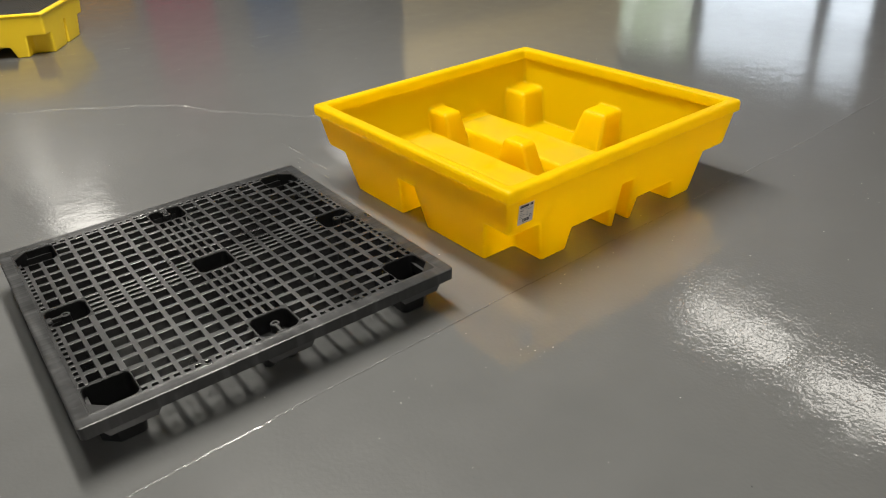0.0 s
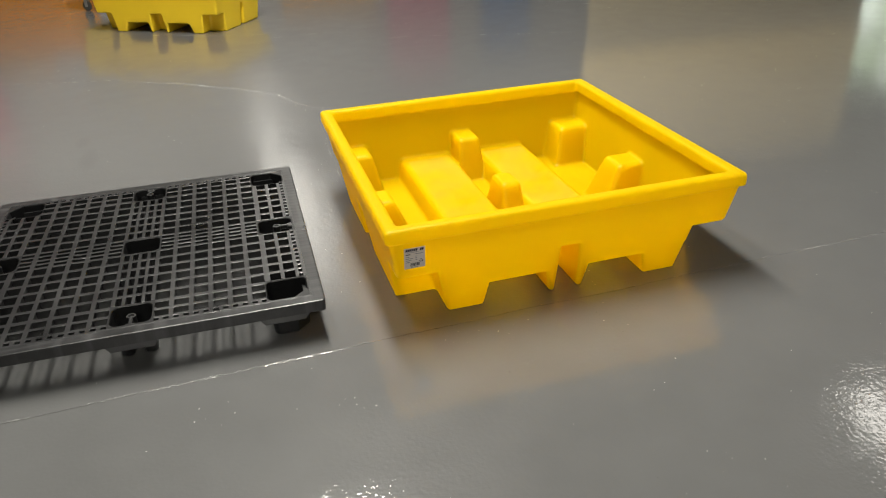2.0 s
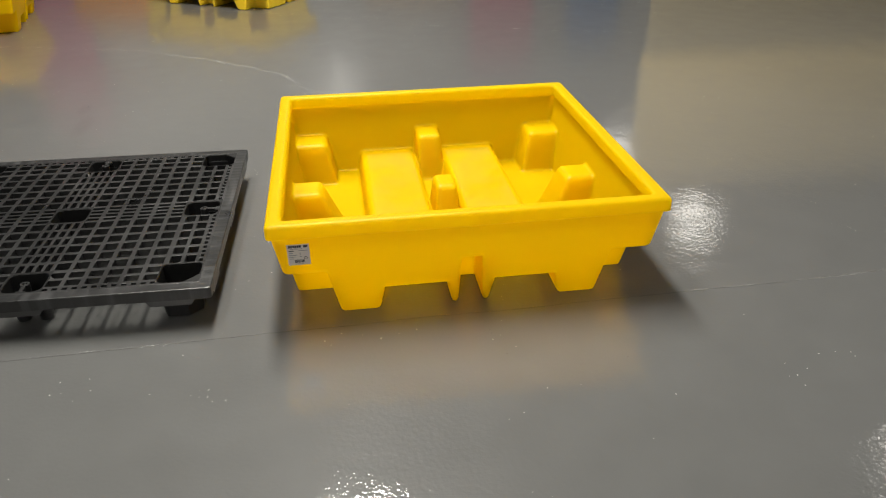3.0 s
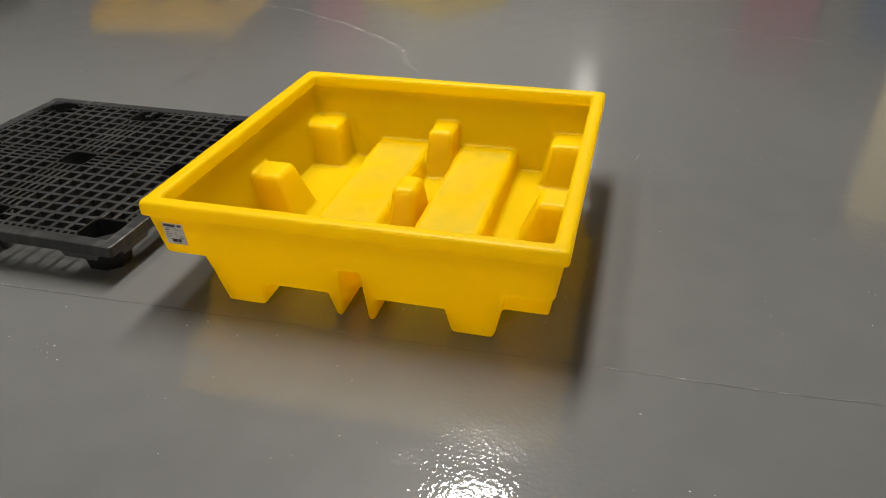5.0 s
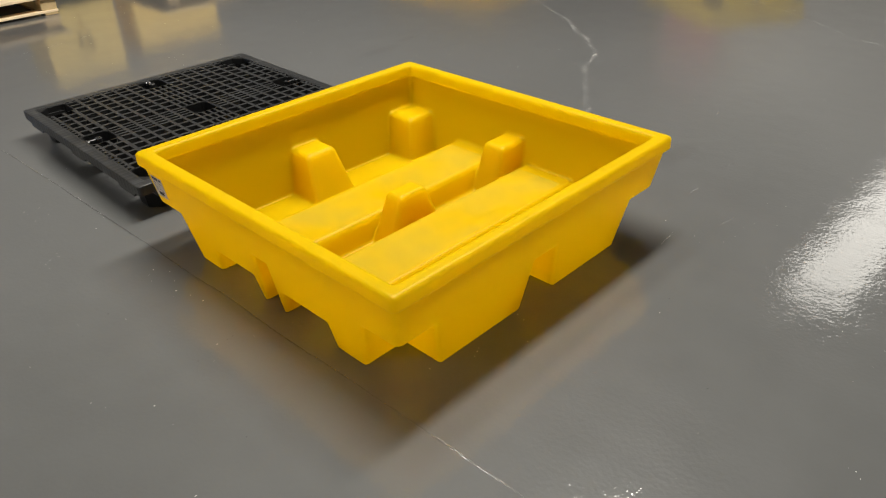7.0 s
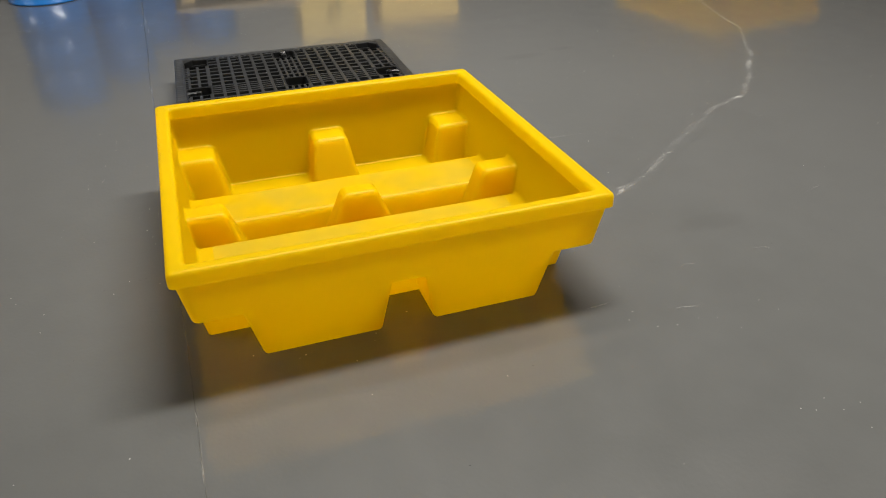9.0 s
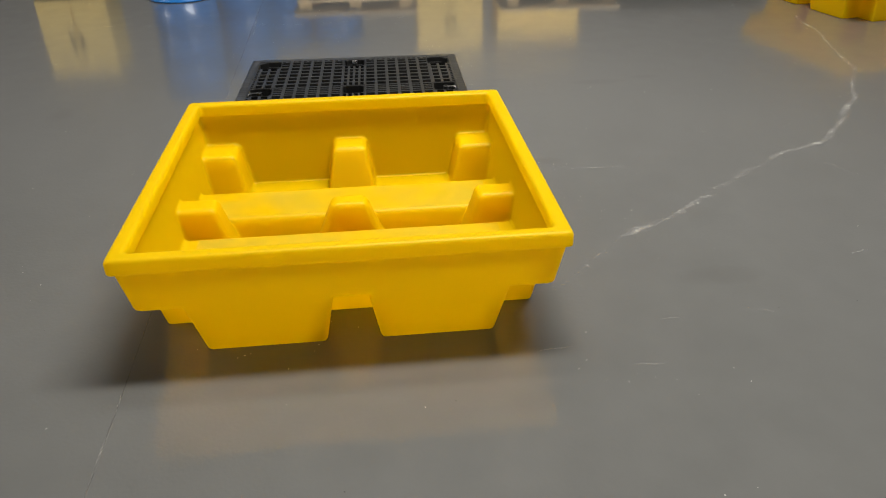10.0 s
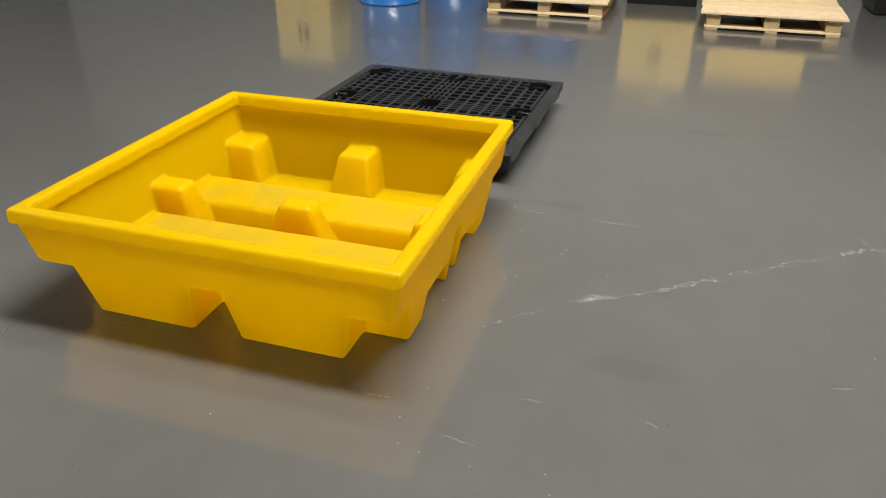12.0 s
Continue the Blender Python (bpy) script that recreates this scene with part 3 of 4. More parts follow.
floor_line("floor_crack", WINDING[8:], 0.030, CHALK_GLINT_FAINT, "faint end of the winding pale floor crack", 0.02, 7)
BACK = [(-1.6, 4.55), (-0.79, 4.17), (-0.12, 3.86), (0.1, 3.69), (0.33, 3.53), (0.75, 3.41), (1.28, 3.2), (1.55, 3.12), (2.4, 2.8)]
floor_line("floor_crack", BACK, 0.020, CHALK, "thin pale crack in the painted floor", 0.010, 8)
floor_line("floor_crack", [(-0.6, 3.95), (0.07, 3.98), (0.86, 4.02), (2.5, 4.1)], 0.012, CHALK, "straight pale hairline on the floor", 0.004, 9)
floor_line("floor_crack", [(-0.575, 0.72), (-0.565, 1.28)], 0.008, CHALK, "short straight pale scratch on the floor", 0.002, 10)
floor_line("floor_crack", [(-3.64, -1.9), (-3.5, -0.8), (-3.48, -0.26), (-3.6, 0.45)], 0.018, CHALK, "thin pale crack in the painted floor", 0.006, 11)
floor_line("floor_crack", [(-3.2, -0.70), (-3.75, -0.74), (-4.2, -0.75)], 0.012, CHALK, "thin pale scratch on the floor", 0.006, 12)
floor_line("floor_crack", [(0.71, 0.54), (0.695, 0.68)], 0.006, CHALK, "short curved pale scratch on the floor", 0.004, 13)
for i, (ax, ay, bx, by) in enumerate(((0.60, 0.95, 0.59, 1.07), (0.80, 0.80, 0.82, 0.94), (0.57, 1.27, 0.61, 1.37), (0.30, 1.78, 0.26, 1.9), (-1.84, 1.76, -1.84, 1.84),
                                      (-3.0, 2.4, -3.05, 2.55), (-3.4, 2.9, -3.35, 3.3), (-0.75, 2.0, -0.30, 2.25), (1.9, 3.4, 2.3, 3.3), (-0.62, 0.62, -0.60, 1.0))):
    floor_line("floor_scratch", [(ax, ay), (bx, by)], 0.012, CHALK_GLINT_FAINT, "short pale scratch on the painted floor", 0.006, 20 + i)
rng = random.Random(77)


def specks(bm, count, low, high, spread):
    """Flat five-cornered crumbs, some of them in loose clusters."""
    x = y = 0.0
    for _ in range(count):
        if rng.random() < spread:
            x, y = rng.uniform(-4.5, 4), rng.uniform(-2.6, 5)
        else:
            x, y = x + rng.gauss(0, 0.05), y + rng.gauss(0, 0.05)
        s, a0, long = rng.uniform(low, high), rng.uniform(0, 6), rng.uniform(1, 2.2)
        c = [(s * long * rng.uniform(0.6, 1.3) * math.cos(k * 1.2566), s * rng.uniform(0.6, 1.3) * math.sin(k * 1.2566)) for k in range(5)]
        bm.faces.new([bm.verts.new((x + u * math.cos(a0) - v * math.sin(a0), y + u * math.sin(a0) + v * math.cos(a0), 0.0012)) for u, v in c])


bm = bmesh.new()
specks(bm, 300, 0.001, 0.0024, 0.6)
tagged(part("floor_dirt", bm, BLACK_DULL), "tiny dark crumbs of dirt on the floor", "grit", kind="stuff")
bm = bmesh.new()
specks(bm, 1500, 0.0006, 0.0019, 0.45)
tagged(part("floor_grit", bm, CRACK), "tiny pale grit and paint chips on the floor", "grit", kind="stuff")


# ---------------------------------------------------------------- spill sumps
def band(v, low, high):
    return np.maximum(low - v, v - high)


def sump_field(hx, hy, top, draft, skin, notches, rim=0.048, lip=0.021, soft=1.0):
    """A moulded tray: drafted walls, one even skin pushed in by the notches from below, and a thick folded rim."""
    def field(x, y, z):
        ax, ay = np.abs(x), np.abs(y)
        wall = smax(ax - (hx - lip - draft * (top - rim)) - draft * z, ay - (hy - lip - draft * (top - rim)) - draft * z, 0.022)
        solid = smax(wall, -z, 0.009 * soft)
        for notch in notches:
            solid = smax(solid, -notch(x, y, z), 0.014 * soft)
        shell = smax(solid, -(solid + skin), 0.004)
        shell = smax(shell, z - (top - 0.01), 0.006)
        outer = smax(ax - hx, ay - hy, 0.018)
        ring = smax(outer, -(outer + 0.050), 0.012)
        ring = smax(smax(ring, z - top, 0.016), top - rim - z, 0.006)
        return smin(shell, ring, 0.004)
    return field


def corner_notch(x, y, z):
    return rmax(smax(0.436 + 0.22 * z - np.abs(x), 0.436 + 0.24 * z - np.abs(y), 0.02), z - 0.172)


def fork_notch(x, y, z):
    return rmax(band(np.abs(x), 0.062 + 0.22 * z, 0.306 - 0.20 * z), z - 0.088)


def front_notch(x, y, z):
    return rmax(rmax(np.abs(x) - 0.042 + 0.05 * z, 0.42 + 0.32 * z - np.abs(y)), z - 0.186)


def side_notch(x, y, z):
    return rmax(rmax(np.abs(y - 0.004) - 0.083 + 0.18 * z, 0.42 + 0.42 * z - np.abs(x)), z - 0.176)


def middle_notch(x, y, z):
    return rmax(rmax(np.abs(x) - 0.034 + 0.06 * z, np.abs(y) - 0.120 + 0.40 * z), z - 0.176)


big = surface(sump_field(0.648, 0.650, 0.366, 0.166, 0.019, (corner_notch, fork_notch, front_notch, side_notch, middle_notch), lip=0.013),
              (-0.672, -0.672, -0.018), (0.672, 0.672, 0.384), 0.006, "tray", YELLOW)
sump = thing("spill_sump", pose(0.001, 0.006, 0), "bright yellow moulded plastic spill sump, empty, on the grey floor", "spill pallet")
part("tray", big, YELLOW, sump)
# product label on the front wall: paper with illegible bars
tilt = math.degrees(math.atan(0.154))
label_thing = part("label", boxed(-0.0345, 0.0345, -0.0006, 0.0006, -0.040, 0.040), PAPER, sump, "white paper product label",
                   at=pose(-0.553, -0.6290, 0.255, tilt))
bars = [(-0.029, -0.014, 0.014, 0.017, 1), (-0.029, -0.018, 0.0055, 0.0072, 0), (0.0, 0.028, 0.015, 0.0166, 0), (-0.029, -0.006, -0.0015, 0.0002, 0), (-0.029, -0.011, -0.0085, -0.0068, 0),
        (-0.029, -0.016, -0.0155, -0.0138, 0), (0.002, 0.008, 0.0055, 0.0072, 0), (0.002, 0.007, -0.0015, 0.0002, 0), (0.002, 0.009, -0.0085, -0.0068, 0), (-0.012, 0.012, -0.037, -0.0355, 0),
        (-0.024, 0.012, 0.0225, 0.0238, 0)]
for x0, x1, z0, z1, strong in bars:
    part("print_bar", boxed(x0, x1, -0.0012, -0.0007, z0, z1), INK if strong else INK_PALE, label_thing)
# heading: a row of short bold leaning strokes
for k in range(9):
    if k != 6:
        x0 = -0.030 + 0.0066 * k
        bm = boxed(x0, x0 + 0.0056, -0.0012, -0.0007, 0.0275, 0.0365)
        for v in bm.verts:
            v.co.x += (v.co.z - 0.0275) * 0.18
        part("print_bar", bm, INK, label_thing)
rng = random.Random(5)
x = -0.014
while x < 0.016:
    w = rng.choice((0.0008, 0.0014, 0.002))
    part("barcode_bar", boxed(x, x + w, -0.0012, -0.0007, -0.031, -0.019), INK, label_thing)
    x += w + rng.choice((0.0009, 0.0014))
bm = bmesh.new()
for k in range(3):
    box(bm, -0.0034, 0.0030, -0.0003, 0.0003, 0.0034, 0.0056, m=pose(0.021, -0.001, -0.013) @ pose(0, 0, 0, 0, 120 * k, 0))
part("recycling_mark", bm, INK, label_thing)


# ---------------------------------------------------------------- black grid deck
def grid_mesh(xs, ys, hole, z0, z1, name, mat, chamfer=0.0012):
    """A plate over the cells of two cut lists, with through-holes where hole(i, j) says so."""
    bm = bmesh.new()
    nx, ny = len(xs) - 1, len(ys) - 1
    solid = [[not hole((xs[i] + xs[i + 1]) / 2, (ys[j] + ys[j + 1]) / 2) for j in range(ny)] for i in range(nx)]
    cache = {}

    def v(i, j, z):
        key = (i, j, z)
        if key not in cache:
            cache[key] = bm.verts.new((xs[i], ys[j], z))
        return cache[key]

    for i in range(nx):
        for j in range(ny):
            if not solid[i][j]:
                continue
            bm.faces.new((v(i, j, z1), v(i + 1, j, z1), v(i + 1, j + 1, z1), v(i, j + 1, z1)))
            bm.faces.new((v(i, j + 1, z0), v(i + 1, j + 1, z0), v(i + 1, j, z0), v(i, j, z0)))
            for di, dj, p, q in ((-1, 0, (i, j + 1), (i, j)), (1, 0, (i + 1, j), (i + 1, j + 1)), (0, -1, (i, j), (i + 1, j)), (0, 1, (i + 1, j + 1), (i, j + 1))):
                a, b = i + di, j + dj
                if not (0 <= a < nx and 0 <= b < ny) or not solid[a][b]:
                    bm.faces.new((v(*p, z0), v(*q, z0), v(*q, z1), v(*p, z1)))
    return mesh_of(bm, name, mat)


def cell_spans():
    """Hole spans from the middle outwards: four half cells, six full ones and two narrow ones on each side."""
    spans = [(k * 0.0302 + 0.0058, (k + 1) * 0.0302 - 0.0058) for k in range(-2, 2)]
    for s in (-1, 1):
        for k in range(6):
            c = 0.0910 + k * 0.0610
            spans.append((s * c - 0.0226, s * c + 0.0226))
        for c in (0.4555, 0.5045):
            spans.append((s * c - 0.0178, s * c + 0.0178))
    return sorted(spans)


def rounded(hx, hy, cut, n=6):
    """A rectangle with rounded corners, as plan points anticlockwise."""
    out = []
    for sx, sy, a0 in ((1, 1, 0), (-1, 1, 90), (-1, -1, 180), (1, -1, 270)):
        for k in range(n):
            a = radians(a0 + 90 * k / (n - 1))
            out.append((sx * (hx - cut) + cut * math.cos(a), sy * (hy - cut) + cut * math.sin(a)))
    return out


DECK_TOP, DECK_HALF = 0.140, 0.598
deck = thing("grid_deck", pose(-1.4265, 0.026, 0, 0, 0, -1.25), "black plastic grid deck with nine legs lying on the floor", "pallet deck")
cells = cell_spans()
EDGE = 0.5270
cuts = sorted({round(c, 5) for lo_hi in cells for c in lo_hi} | {-EDGE, EDGE, -0.5475, 0.5475})
tiny_spans = [tuple(sorted((s * (0.0765 + 0.0303 * k - 0.0085), s * (0.0765 + 0.0303 * k + 0.0085)))) for s in (-1, 1) for k in range(12)]
tiny = sorted({round(c, 5) for t in tiny_spans for c in t})
WELL_X, WELL_Y = 0.069, 0.066
WELLS = [(cx, cy) for cx in (-0.485, 0, 0.485) for cy in (-0.485, 0, 0.485)]
wells = sorted({round(c, 5) for w in (-0.485, 0, 0.485) for c in (w - WELL_X, w + WELL_X)})
wells_y = sorted({round(c, 5) for w in (-0.485, 0, 0.485) for c in (w - WELL_Y, w + WELL_Y)})


def merge_cuts(*lists):
    out = []
    for c in sorted(c for li in lists for c in li):
        if not out or c - out[-1] > 0.0008:
            out.append(c)
    return out


def in_any(v, spans):
    return any(a < v < b for a, b in spans)


def deck_hole(x, y):
    ax, ay = abs(x), abs(y)
    if any(abs(x - wx) < WELL_X and abs(y - wy) < WELL_Y for wx, wy in WELLS):
        return True
    if ax < EDGE and ay < EDGE:
        return in_any(x, cells) and in_any(y, cells)
    if 0.5345 < ax < 0.5475 and ay < EDGE:
        return in_any(y, tiny_spans)
    if 0.5345 < ay < 0.5475 and ax < EDGE:
        return in_any(x, tiny_spans)
    return False


extra = [-0.5345, 0.5345, -0.558, 0.558]
gx = merge_cuts(cuts, tiny, wells, extra)
gy = merge_cuts(cuts, tiny, wells_y, extra)
grating = part("grating", grid_mesh(gx, gy, deck_hole, DECK_TOP - 0.028, DECK_TOP, "grating", BLACK), BLACK, deck)
worn = grating.modifiers.new("worn_edges", "BEVEL")
worn.width, worn.segments, worn.limit_method = 0.0022, 2, "ANGLE"

# solid border with its down-turned skirt
bm = bmesh.new()
INNER = 0.558
profile = [(INNER, DECK_TOP - 0.028), (INNER, DECK_TOP), (DECK_HALF - 0.004, DECK_TOP), (DECK_HALF - 0.001, DECK_TOP - 0.0012), (DECK_HALF, DECK_TOP - 0.004),
           (DECK_HALF - 0.002, DECK_TOP - 0.040), (DECK_HALF - 0.010, DECK_TOP - 0.041), (DECK_HALF - 0.014, DECK_TOP - 0.022), (INNER, DECK_TOP - 0.028)]
rings = []
for r, z in profile:
    c = 0.004 + max(0, (r - INNER) * 0.25)
    rings.append([bm.verts.new((px, py, z)) for px, py in rounded(r, r, c, 5)])
for a, b in zip(rings, rings[1:]):
    for i in range(len(a)):
        j = (i + 1) % len(a)
        bm.faces.new((a[i], a[j], b[j], b[i]))
part("border", bm, BLACK_SCUFFED, deck)


def well(hx, hy, shape_cut, posts, corner=None, n=7):
    """The insert round one large opening, with its hollow tapered leg or its two posts."""
    bm = bmesh.new()
    inner = rounded(hx, hy, shape_cut, n)
    if corner:
        # a straight cut across the corner that faces the deck's own corner
        wide = rounded(hx, hy, 0.044, n)
        first, last = Vector(wide[0]), Vector(wide[n - 1])
        inner[:n] = [tuple(first.lerp(last, i / (n - 1))) for i in range(n)]
        inner = [(corner[0] * px, corner[1] * py) for px, py in inner]
        if corner[0] * corner[1] < 0:
            inner.reverse()
    outer = []
    for k, (px, py) in enumerate(inner):
        s = max(abs(px) / WELL_X, abs(py) / WELL_Y)
        outer.append((math.copysign(WELL_X, px), math.copysign(WELL_Y, py)) if k % n == n // 2 else (px / s, py / s))
    rows = [[bm.verts.new((px, py, DECK_TOP - 0.001)) for px, py in outer], [bm.verts.new((px * 1.03, py * 1.03, DECK_TOP - 0.001)) for px, py in inner],
            [bm.verts.new((px, py, DECK_TOP - 0.004)) for px, py in inner]]
    depth = [(0.97, 0.10), (0.90, 0.05), (0.84, 0.008)] if not posts else [(0.97, 0.10), (0.93, 0.075)]
    for s, z in depth:
        rows.append([bm.verts.new((px * s, py * s, z)) for px, py in inner])
    for a, b in zip(rows, rows[1:]):
        for i in range(len(a)):
            j = (i + 1) % len(a)
            bm.faces.new((a[i], a[j], b[j], b[i]))
    bm.faces.new(rows[-1])
    if not posts:
        back = [[bm.verts.new((px * s, py * s, z)) for px, py in inner] for s, z in ((1.08, 0.112), (0.98, 0.05), (0.90, 0.004), (0.86, 0.0))]
        for a, b in zip(back, back[1:]):
            for i in range(len(a)):
                j = (i + 1) % len(a)
                bm.faces.new((a[j], a[i], b[i], b[j]))
        bm.faces.new(list(reversed(back[-1])))
    return mesh_of(bm, "leg", BLACK_DULL)


corner_legs = {(sx, sy): well(0.065, 0.061, 0.021, False, (sx, sy)) for sx in (-1, 1) for sy in (-1, 1)}
middle_leg = well(0.062, 0.054, 0.020, False)
edge_leg = well(0.062, 0.057, 0.026, True)
post_mesh = mesh_of(lathe([(0.018, 0.0), (0.021, 0.004), (0.028, 0.070), (0.028, 0.074)], 12), "post", BLACK, True)
# deeper haunches of the skirt beside the legs
for side in range(4):
    for off in (-0.465, 0, 0.465):
        bm = bmesh.new()
        vs = box(bm, off - 0.085, off + 0.085, -DECK_HALF + 0.006, -DECK_HALF + 0.060, DECK_TOP - 0.062, DECK_TOP - 0.030)
        for v in vs:
            if v.co.z < DECK_TOP - 0.05:
                v.co.x = off + (v.co.x - off) * 0.75
        part("skirt_haunch", bm, BLACK, deck, at=pose(0, 0, 0, 0, 0, 90 * side))
for wx, wy in WELLS:
    edge = (wx == 0) != (wy == 0)
    part("leg", edge_leg if edge else middle_leg if wx == 0 else corner_legs[math.copysign(1, wx), math.copysign(1, wy)], BLACK_DULL, deck, at=pose(wx, wy, 0))
    if edge:
        ox, oy = (wx > 0) - (wx < 0), (wy > 0) - (wy < 0)
        for s in (-1, 1):
            part("post", post_mesh, BLACK, deck, at=pose(wx + s * 0.036 * abs(oy), wy + s * 0.034 * abs(ox), 0))
        bm = bmesh.new()
        box(bm, -0.006, 0.006, -0.058, -0.012, DECK_TOP - 0.018, DECK_TOP - 0.0022, 0.002)
        box(bm, -0.016, 0.016, -0.060, -0.040, DECK_TOP - 0.018, DECK_TOP - 0.0026, 0.004)
        rings = [[bm.verts.new((r * math.cos(k * math.pi / 10), r * math.sin(k * math.pi / 10), z)) for k in range(20)]
                 for r, z in ((0.0150, DECK_TOP - 0.030), (0.0150, DECK_TOP - 0.003), (0.0138, DECK_TOP - 0.0015), (0.0088, DECK_TOP - 0.0015), (0.0080, DECK_TOP - 0.003), (0.0080, DECK_TOP - 0.020))]
        for ra, rb in zip(rings, rings[1:]):
            for k in range(20):
                bm.faces.new((ra[k], ra[(k + 1) % 20], rb[(k + 1) % 20], rb[k]))
        ang = math.degrees(math.atan2(oy, ox)) + 90
        tab = part("screw_tab", bm, BLACK, deck, at=pose(wx + 0.006 * ox, wy + 0.006 * oy, 0, 0, 0, ang))
        part("screw", lathe([(0.0076, DECK_TOP - 0.016), (0.0076, DECK_TOP - 0.008), (0.006, DECK_TOP - 0.006)], 14), SCREW, tab, "small dark screw head", True)


# ---------------------------------------------------------------- the other yellow sumps
def fork2(x, y, z):
    return smax(band(np.abs(x), 0.085 + 0.20 * z, 0.345 - 0.36 * z), z - 0.085, 0.014)


def corner2(x, y, z):
    return smax(smax(0.440 + 0.16 * z - np.abs(x), 0.290 + 0.16 * z - np.abs(y), 0.03), z - 0.165, 0.012)


def front2(x, y, z):
    return smax(smax(np.abs(x) - 0.072 + 0.10 * z, 0.30 + 0.25 * z - np.abs(y), 0.012), z - 0.165, 0.012)


def side2(x, y, z):
    return smax(smax(np.abs(y) - 0.030 + 0.05 * z, 0.48 + 0.25 * z - np.abs(x), 0.012), z - 0.20, 0.012)


small = surface(sump_field(0.640, 0.455, 0.335, 0.10, 0.030, (corner2, fork2, front2, side2), rim=0.022, lip=0.010, soft=0.6), (-0.666, -0.486, -0.02), (0.666, 0.486, 0.358), 0.0095, "tray", YELLOW_OLD)


def lidded_sump(m, label):
    t = thing("spill_sump", m, label, "spill pallet", "lidded spill pallets")
    part("tray", small, YELLOW_OLD, t)
    holes = [(-0.59 + 0.0295 * k, -0.59 + 0.0295 * k + 0.020) for k in range(40)]
    hy = [(-0.41 + 0.0295 * k, -0.41 + 0.0295 * k + 0.020) for k in range(28)]
    cx = [-0.602] + [c for h in holes for c in h] + [0.602]
    cy = [-0.417] + [c for h in hy for c in h] + [0.417]
    cx, cy = [c for c in cx if abs(c) <= 0.602], [c for c in cy if abs(c) <= 0.417]
    part("grating", grid_mesh(cx, cy, lambda x, y: in_any(x, holes) and in_any(y, hy) and abs(x) < 0.59 and abs(y) < 0.405, 0.285, 0.322, "grating", BLACK_SCUFFED),
         BLACK_SCUFFED, t, "black plastic grid deck")
    return t


# placed by the near front corner of each
def placed(corner, angle):
    """Pose of a sump whose front right foot corner is at a plan point, turned by an angle."""
    return pose(*corner, 0, 0, 0, angle)


lidded_sump(placed((-1.285, 4.995), -32.5), "yellow two-drum spill pallet with black grid deck")
other = thing("spill_sump", pose(-3.544, 4.235, 0, 0, 0, 99.5), "bright yellow moulded plastic spill sump standing further back", "spill pallet")
part("tray", big, YELLOW, other)


# ---------------------------------------------------------------- trolley, orange bin
trolley = thing("trolley", pose(-1.78, 6.15, 0, 0, 0, -32), "yellow plastic trolley body on small castors", "trolley")
bm = bmesh.new()
vs = box(bm, -0.55, 0.55, -0.36, 0.36, 0.16, 0.62, 0.03, 2)
for v in vs:
    k = 0.86 + 0.14 * (v.co.z - 0.16) / 0.46
    v.co.x, v.co.y = v.co.x * k, v.co.y * k
part("body", bm, YELLOW_OLD, trolley, smooth=False)
spans_x = [(-0.49 + 0.035 * k, -0.49 + 0.035 * k + 0.024) for k in range(28)]
spans_y = [(-0.31 + 0.035 * k, -0.31 + 0.035 * k + 0.024) for k in range(18)]
tx, ty = [-0.52] + [c for h in spans_x for c in h] + [0.52], [-0.335] + [c for h in spans_y for c in h] + [0.335]
part("deck", grid_mesh(tx, ty, lambda x, y: in_any(x, spans_x) and in_any(y, spans_y), 0.621, 0.640, "deck", BLACK_SCUFFED), BLACK_SCUFFED, trolley, "black plastic grid deck")
for sy in (-1, 1):
    part("handle_post", lathe([(0.016, 0.621), (0.016, 1.0)], 14, m=pose(-0.53, 0.31 * sy, 0)), STEEL, trolley, "bare steel tube")
part("push_bar", lathe([(0.016, -0.326), (0.016, 0.326)], 14, m=pose(-0.53, 0, 1.0, 90)), STEEL, trolley, "bare steel tube")
for sx in (-1, 1):
    for sy in (-1, 1):
        c = part("castor", boxed(-0.03, 0.03, -0.028, 0.028, 0.118, 0.162, 0.004), STEEL, trolley, "steel swivel castor", at=pose(0.40 * sx, 0.26 * sy, 0))
        for s in (-1, 1):
            part("fork", boxed(-0.018, 0.018, 0.017 * s - 0.002, 0.017 * s + 0.002, 0.04, 0.118, 0.001), STEEL, c)
        part("wheel", lathe([(0.042, -0.013), (0.05, -0.008), (0.05, 0.008), (0.042, 0.013)], 24, m=pose(0, 0, 0.05, 90)), RUBBER, c, smooth=False)
crate = thing("plastic_bin", pose(-3.05, 8.16, 0, 0, 0, -20), "orange plastic bin standing on the floor", "bin")
bm = bmesh.new()
vs = box(bm, -0.55, 0.55, -0.4, 0.4, 0.0, 0.7, 0.03, 2)
for v in vs:
    k = 0.88 + 0.12 * v.co.z / 0.7
    v.co.x, v.co.y = v.co.x * k, v.co.y * k
part("body", bm, ORANGE, crate)
part("rim", boxed(-0.58, 0.58, -0.43, 0.43, 0.68, 0.73, 0.012, 2), ORANGE, crate)


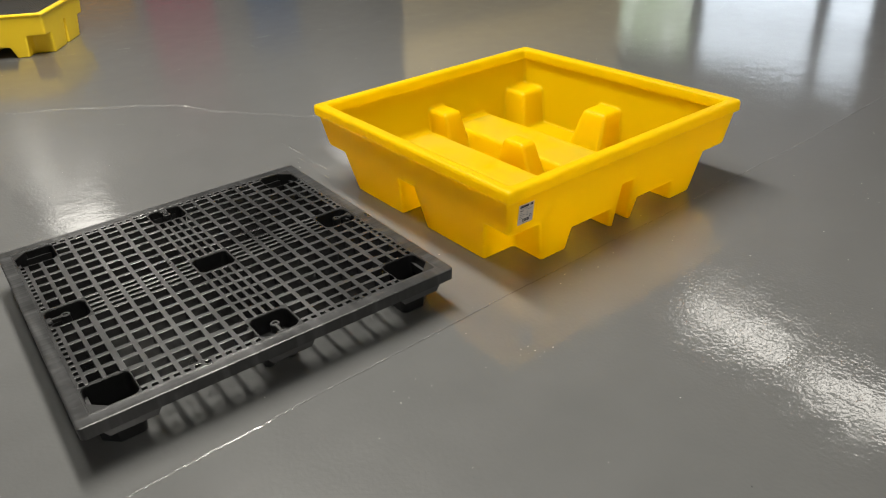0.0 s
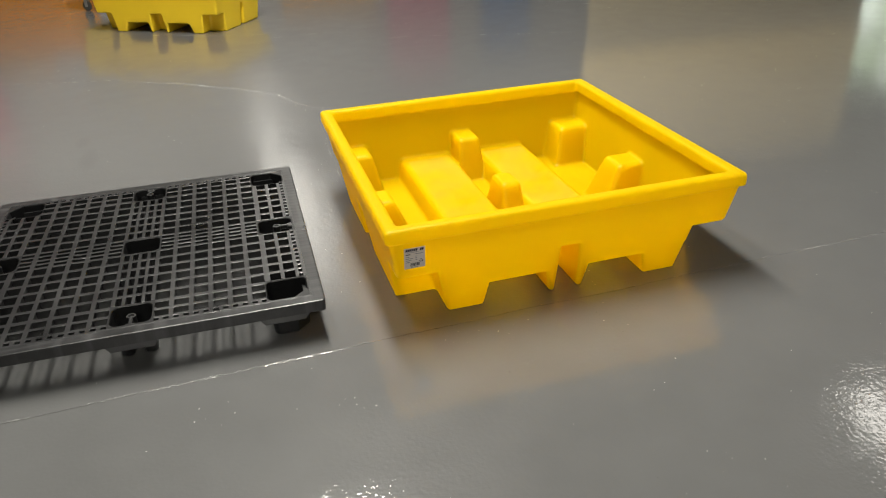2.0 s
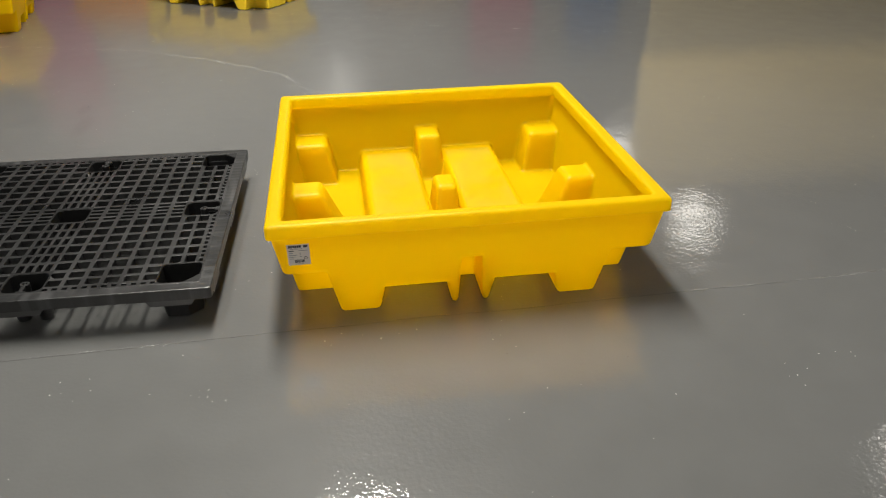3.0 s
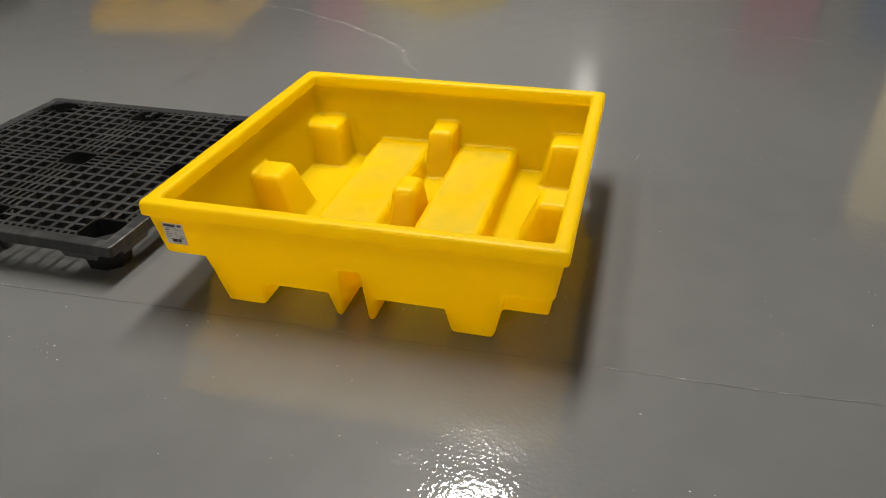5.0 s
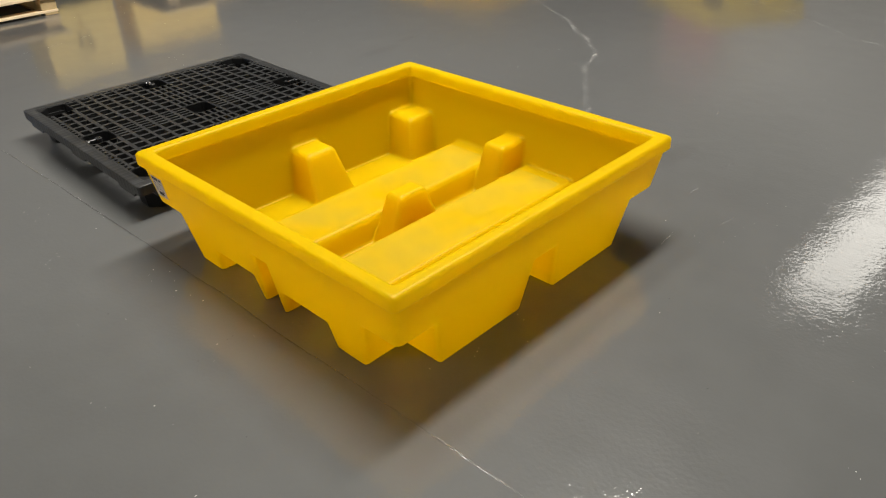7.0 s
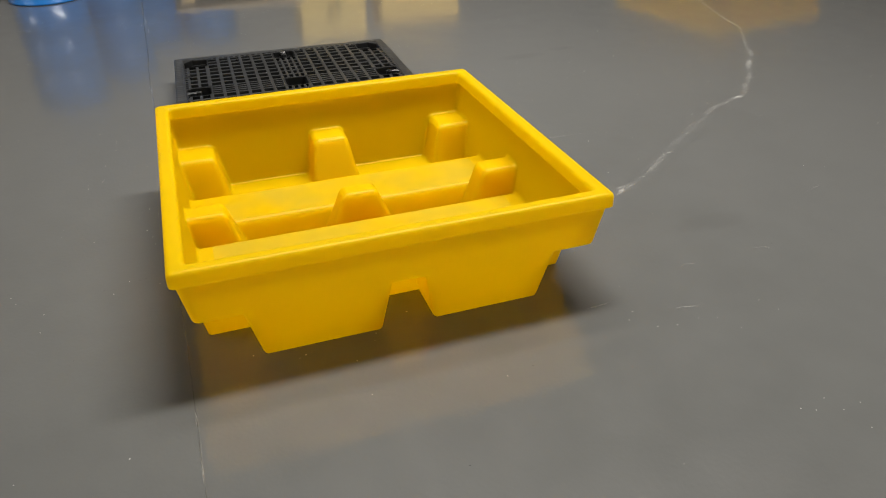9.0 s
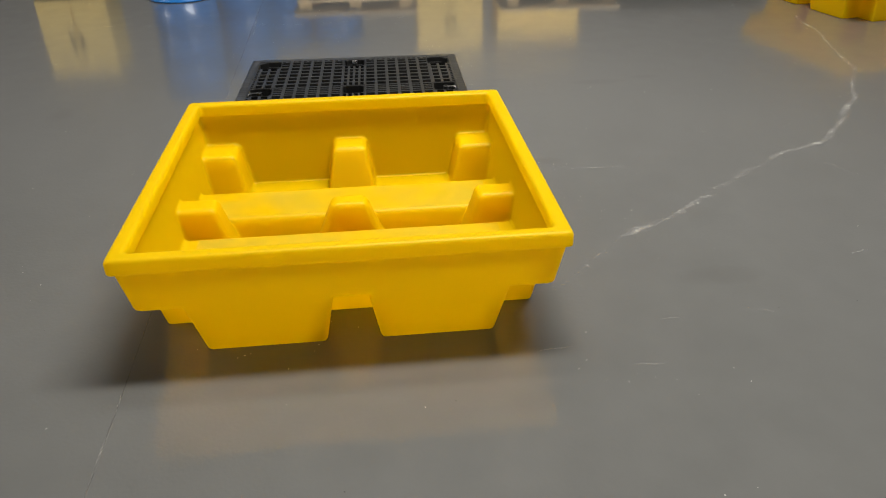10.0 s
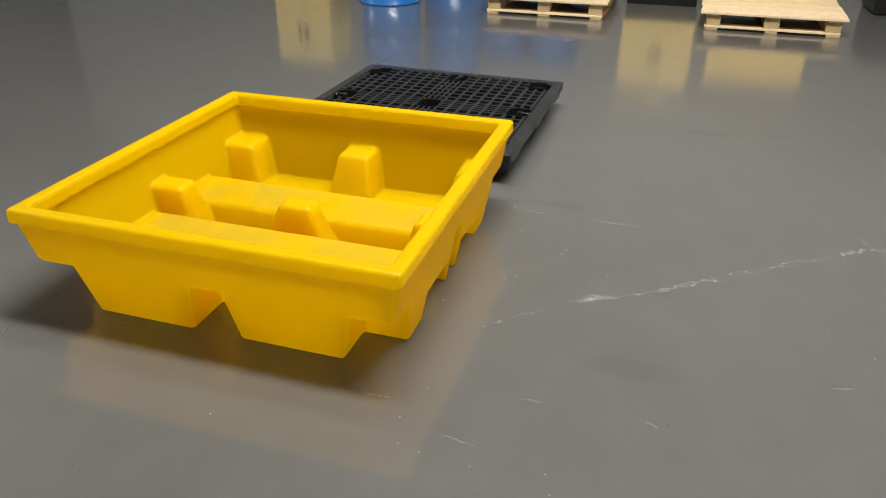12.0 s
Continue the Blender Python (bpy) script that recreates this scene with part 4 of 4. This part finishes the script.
# ---------------------------------------------------------------- drum
def steel_drum(m, mat, label):
    t = thing("steel_drum", m, label, "drum")
    prof = [(0.270, 0.012), (0.283, 0.0), (0.290, 0.004), (0.290, 0.014), (0.283, 0.020), (0.283, 0.27), (0.287, 0.285), (0.294, 0.30), (0.287, 0.315), (0.283, 0.33),
            (0.283, 0.57), (0.287, 0.585), (0.294, 0.60), (0.287, 0.615), (0.283, 0.63), (0.283, 0.862), (0.290, 0.868), (0.290, 0.880), (0.283, 0.882), (0.27, 0.868)]
    part("barrel", lathe(prof, 56), mat, t, smooth=True)
    part("bung", lathe([(0.035, 0.866), (0.035, 0.876), (0.028, 0.880)], 18, m=pose(0.18, 0.05, 0)), STEEL, t)
    return t


steel_drum(pose(-4.68, -1.475, 0), BLUE, "glossy blue steel drum standing on the floor")


# ---------------------------------------------------------------- wooden pallets
def wooden_pallet(m, label, seed, dense):
    """Block pallet: front along y from 0 to 1.0, depth along -x."""
    rng = random.Random(seed)
    t = thing("wooden_pallet", m, label, "pallet", "wooden pallets")
    D, W = 1.2, 1.0
    for yy in (0.0, 0.45, 0.90):
        y0, y1 = yy, yy + 0.10
        part("skid", boxed(-D, 0, y0 + rng.uniform(0, 0.006), y1, 0.0, 0.018, 0.002), PINE_DARK, t)
    for xx in (0.0, -0.53, -1.06):
        part("bottom_board", boxed(xx - 0.10, xx + 0.002, -0.004, 1.004, 0.0185, 0.036, 0.002), PINE, t)
        for yy in (0.0, 0.44, 0.885):
            part("block", boxed(xx - 0.10, xx - 0.002, yy + rng.uniform(0, 0.01), yy + 0.115, 0.0365, 0.108, 0.002), PINE_DARK, t)
    for yy in (0.0, 0.45, 0.90):
        part("stringer", boxed(-D, -0.003, yy, yy + 0.10, 0.1085, 0.126, 0.002), PINE, t)
    x, k = 0.03, 0
    while x > -D - 0.02:
        w = rng.uniform(0.095, 0.145) if dense else 0.1
        part("deck_board", boxed(x - w, x - 0.003, -0.035 - rng.uniform(0, 0.012), 1.035 + rng.uniform(0, 0.012), 0.1265, 0.146 + rng.uniform(-0.001, 0.001), 0.002), PINE, t)
        x -= w + (0.001 if dense else 0.045)
        k += 1
    return t


wooden_pallet(pose(-4.41, -0.45, 0), "pale pine block pallet on the floor beside the drum", 3, True)
wooden_pallet(pose(-4.32, 1.385, 0), "pale pine block pallet with closed board deck", 8, True)


# ---------------------------------------------------------------- taller goods behind
def cabinet(m, w, d, h, mat, label, plinth=0.08):
    t = thing("storage_cabinet", m, label, "cabinet")
    part("plinth", boxed(-d + 0.02, -0.02, 0.02, w - 0.02, 0, plinth), BLACK_DULL, t)
    part("body", boxed(-d, -0.02, 0, w, plinth + 0.001, h, 0.008, 2), mat, t)
    for s in (0, 1):
        door = part("door", boxed(-0.019, 0.0, s * w / 2 + 0.004, (s + 1) * w / 2 - 0.004, plinth + 0.02, h - 0.02, 0.004), mat, t)
        part("handle", boxed(0.001, 0.02, w / 2 + (0.03 if s else -0.05), w / 2 + (0.05 if s else -0.03), h * 0.5, h * 0.5 + 0.14, 0.004), BLACK_DULL, door)
    return t


cabinet(pose(-4.93, -2.86, 0), 0.62, 0.5, 0.74, AMBER, "pale amber steel storage cabinet with dark plinth", 0.03)
cabinet(pose(-5.22, 0.66, 0), 0.66, 0.5, 0.78, AMBER, "pale amber steel storage cabinet between the pallets", 0.12)
b = thing("plastic_crate", pose(-5.34, 1.88, 0.146), "pale amber plastic crate stacked on the wooden pallet", "crate")
part("body", boxed(-0.18, 0.18, -0.42, 0.42, 0.001, 0.46, 0.02, 2), AMBER, b)
part("lid", boxed(-0.20, 0.20, -0.44, 0.44, 0.461, 0.50, 0.01, 2), AMBER, b)
steel_drum(pose(-5.32, -1.05, 0), BLUE, "blue steel drum standing behind another drum")
for y in (-0.95, -0.37):
    t = steel_drum(pose(-6.35, y + 0.2, 0), BLUE, "blue steel drum against the wall")
b = thing("storage_box", pose(-5.62, 3.55, 0, 0, 0, 3), "long black plastic storage box with rounded edges", "box")
part("body", boxed(-0.25, 0.25, -0.79, 0.79, 0.0, 0.36, 0.03, 3), BLACK_DULL, b)
part("lid", boxed(-0.255, 0.255, -0.795, 0.795, 0.361, 0.42, 0.02, 2), BLACK_DULL, b)

# partition and coloured boards that the floor mirrors
p = thing("partition", pose(4.97, 5.3, 0), "tan board partition with a brown lower part", "partition", kind="structure")
part("panel", boxed(-1.93, 1.93, -0.06, 0.06, 0.8, 2.4, 0.005), TAN, p)
part("lower_panel", boxed(-1.9, 1.9, -0.05, 0.05, 0.0, 0.799, 0.005), OLIVE, p)
for x0, x1, z0, z1, mat, label in ((0.4, 2.4, 0.0, 1.7, ORANGE_PANEL, "orange display board leaning on the far wall"), (2.65, 4.05, 0.0, 3.4, PINK, "magenta display board on the far wall"),
                                   (4.85, 6.0, 0.0, 3.0, BLUE_PANEL, "pale blue display board on the far wall"), (-6.6, -5.3, 0.0, 3.9, PINK, "magenta display board on the far wall"),
                                   (-5.2, -4.2, 0.0, 2.3, ORANGE_PANEL, "orange display board on the far wall")):
    t = thing("display_board", pose((x0 + x1) / 2, Y1 - 0.6, z0), label, "board")
    part("panel", boxed((x0 - x1) / 2, (x1 - x0) / 2, -0.03, 0.03, 0, z1 - z0, 0.004), mat, t)
    part("edge_strip", boxed((x0 - x1) / 2, (x1 - x0) / 2, -0.035, 0.035, z1 - z0 + 0.001, z1 - z0 + 0.03, 0.004), STEEL, t)
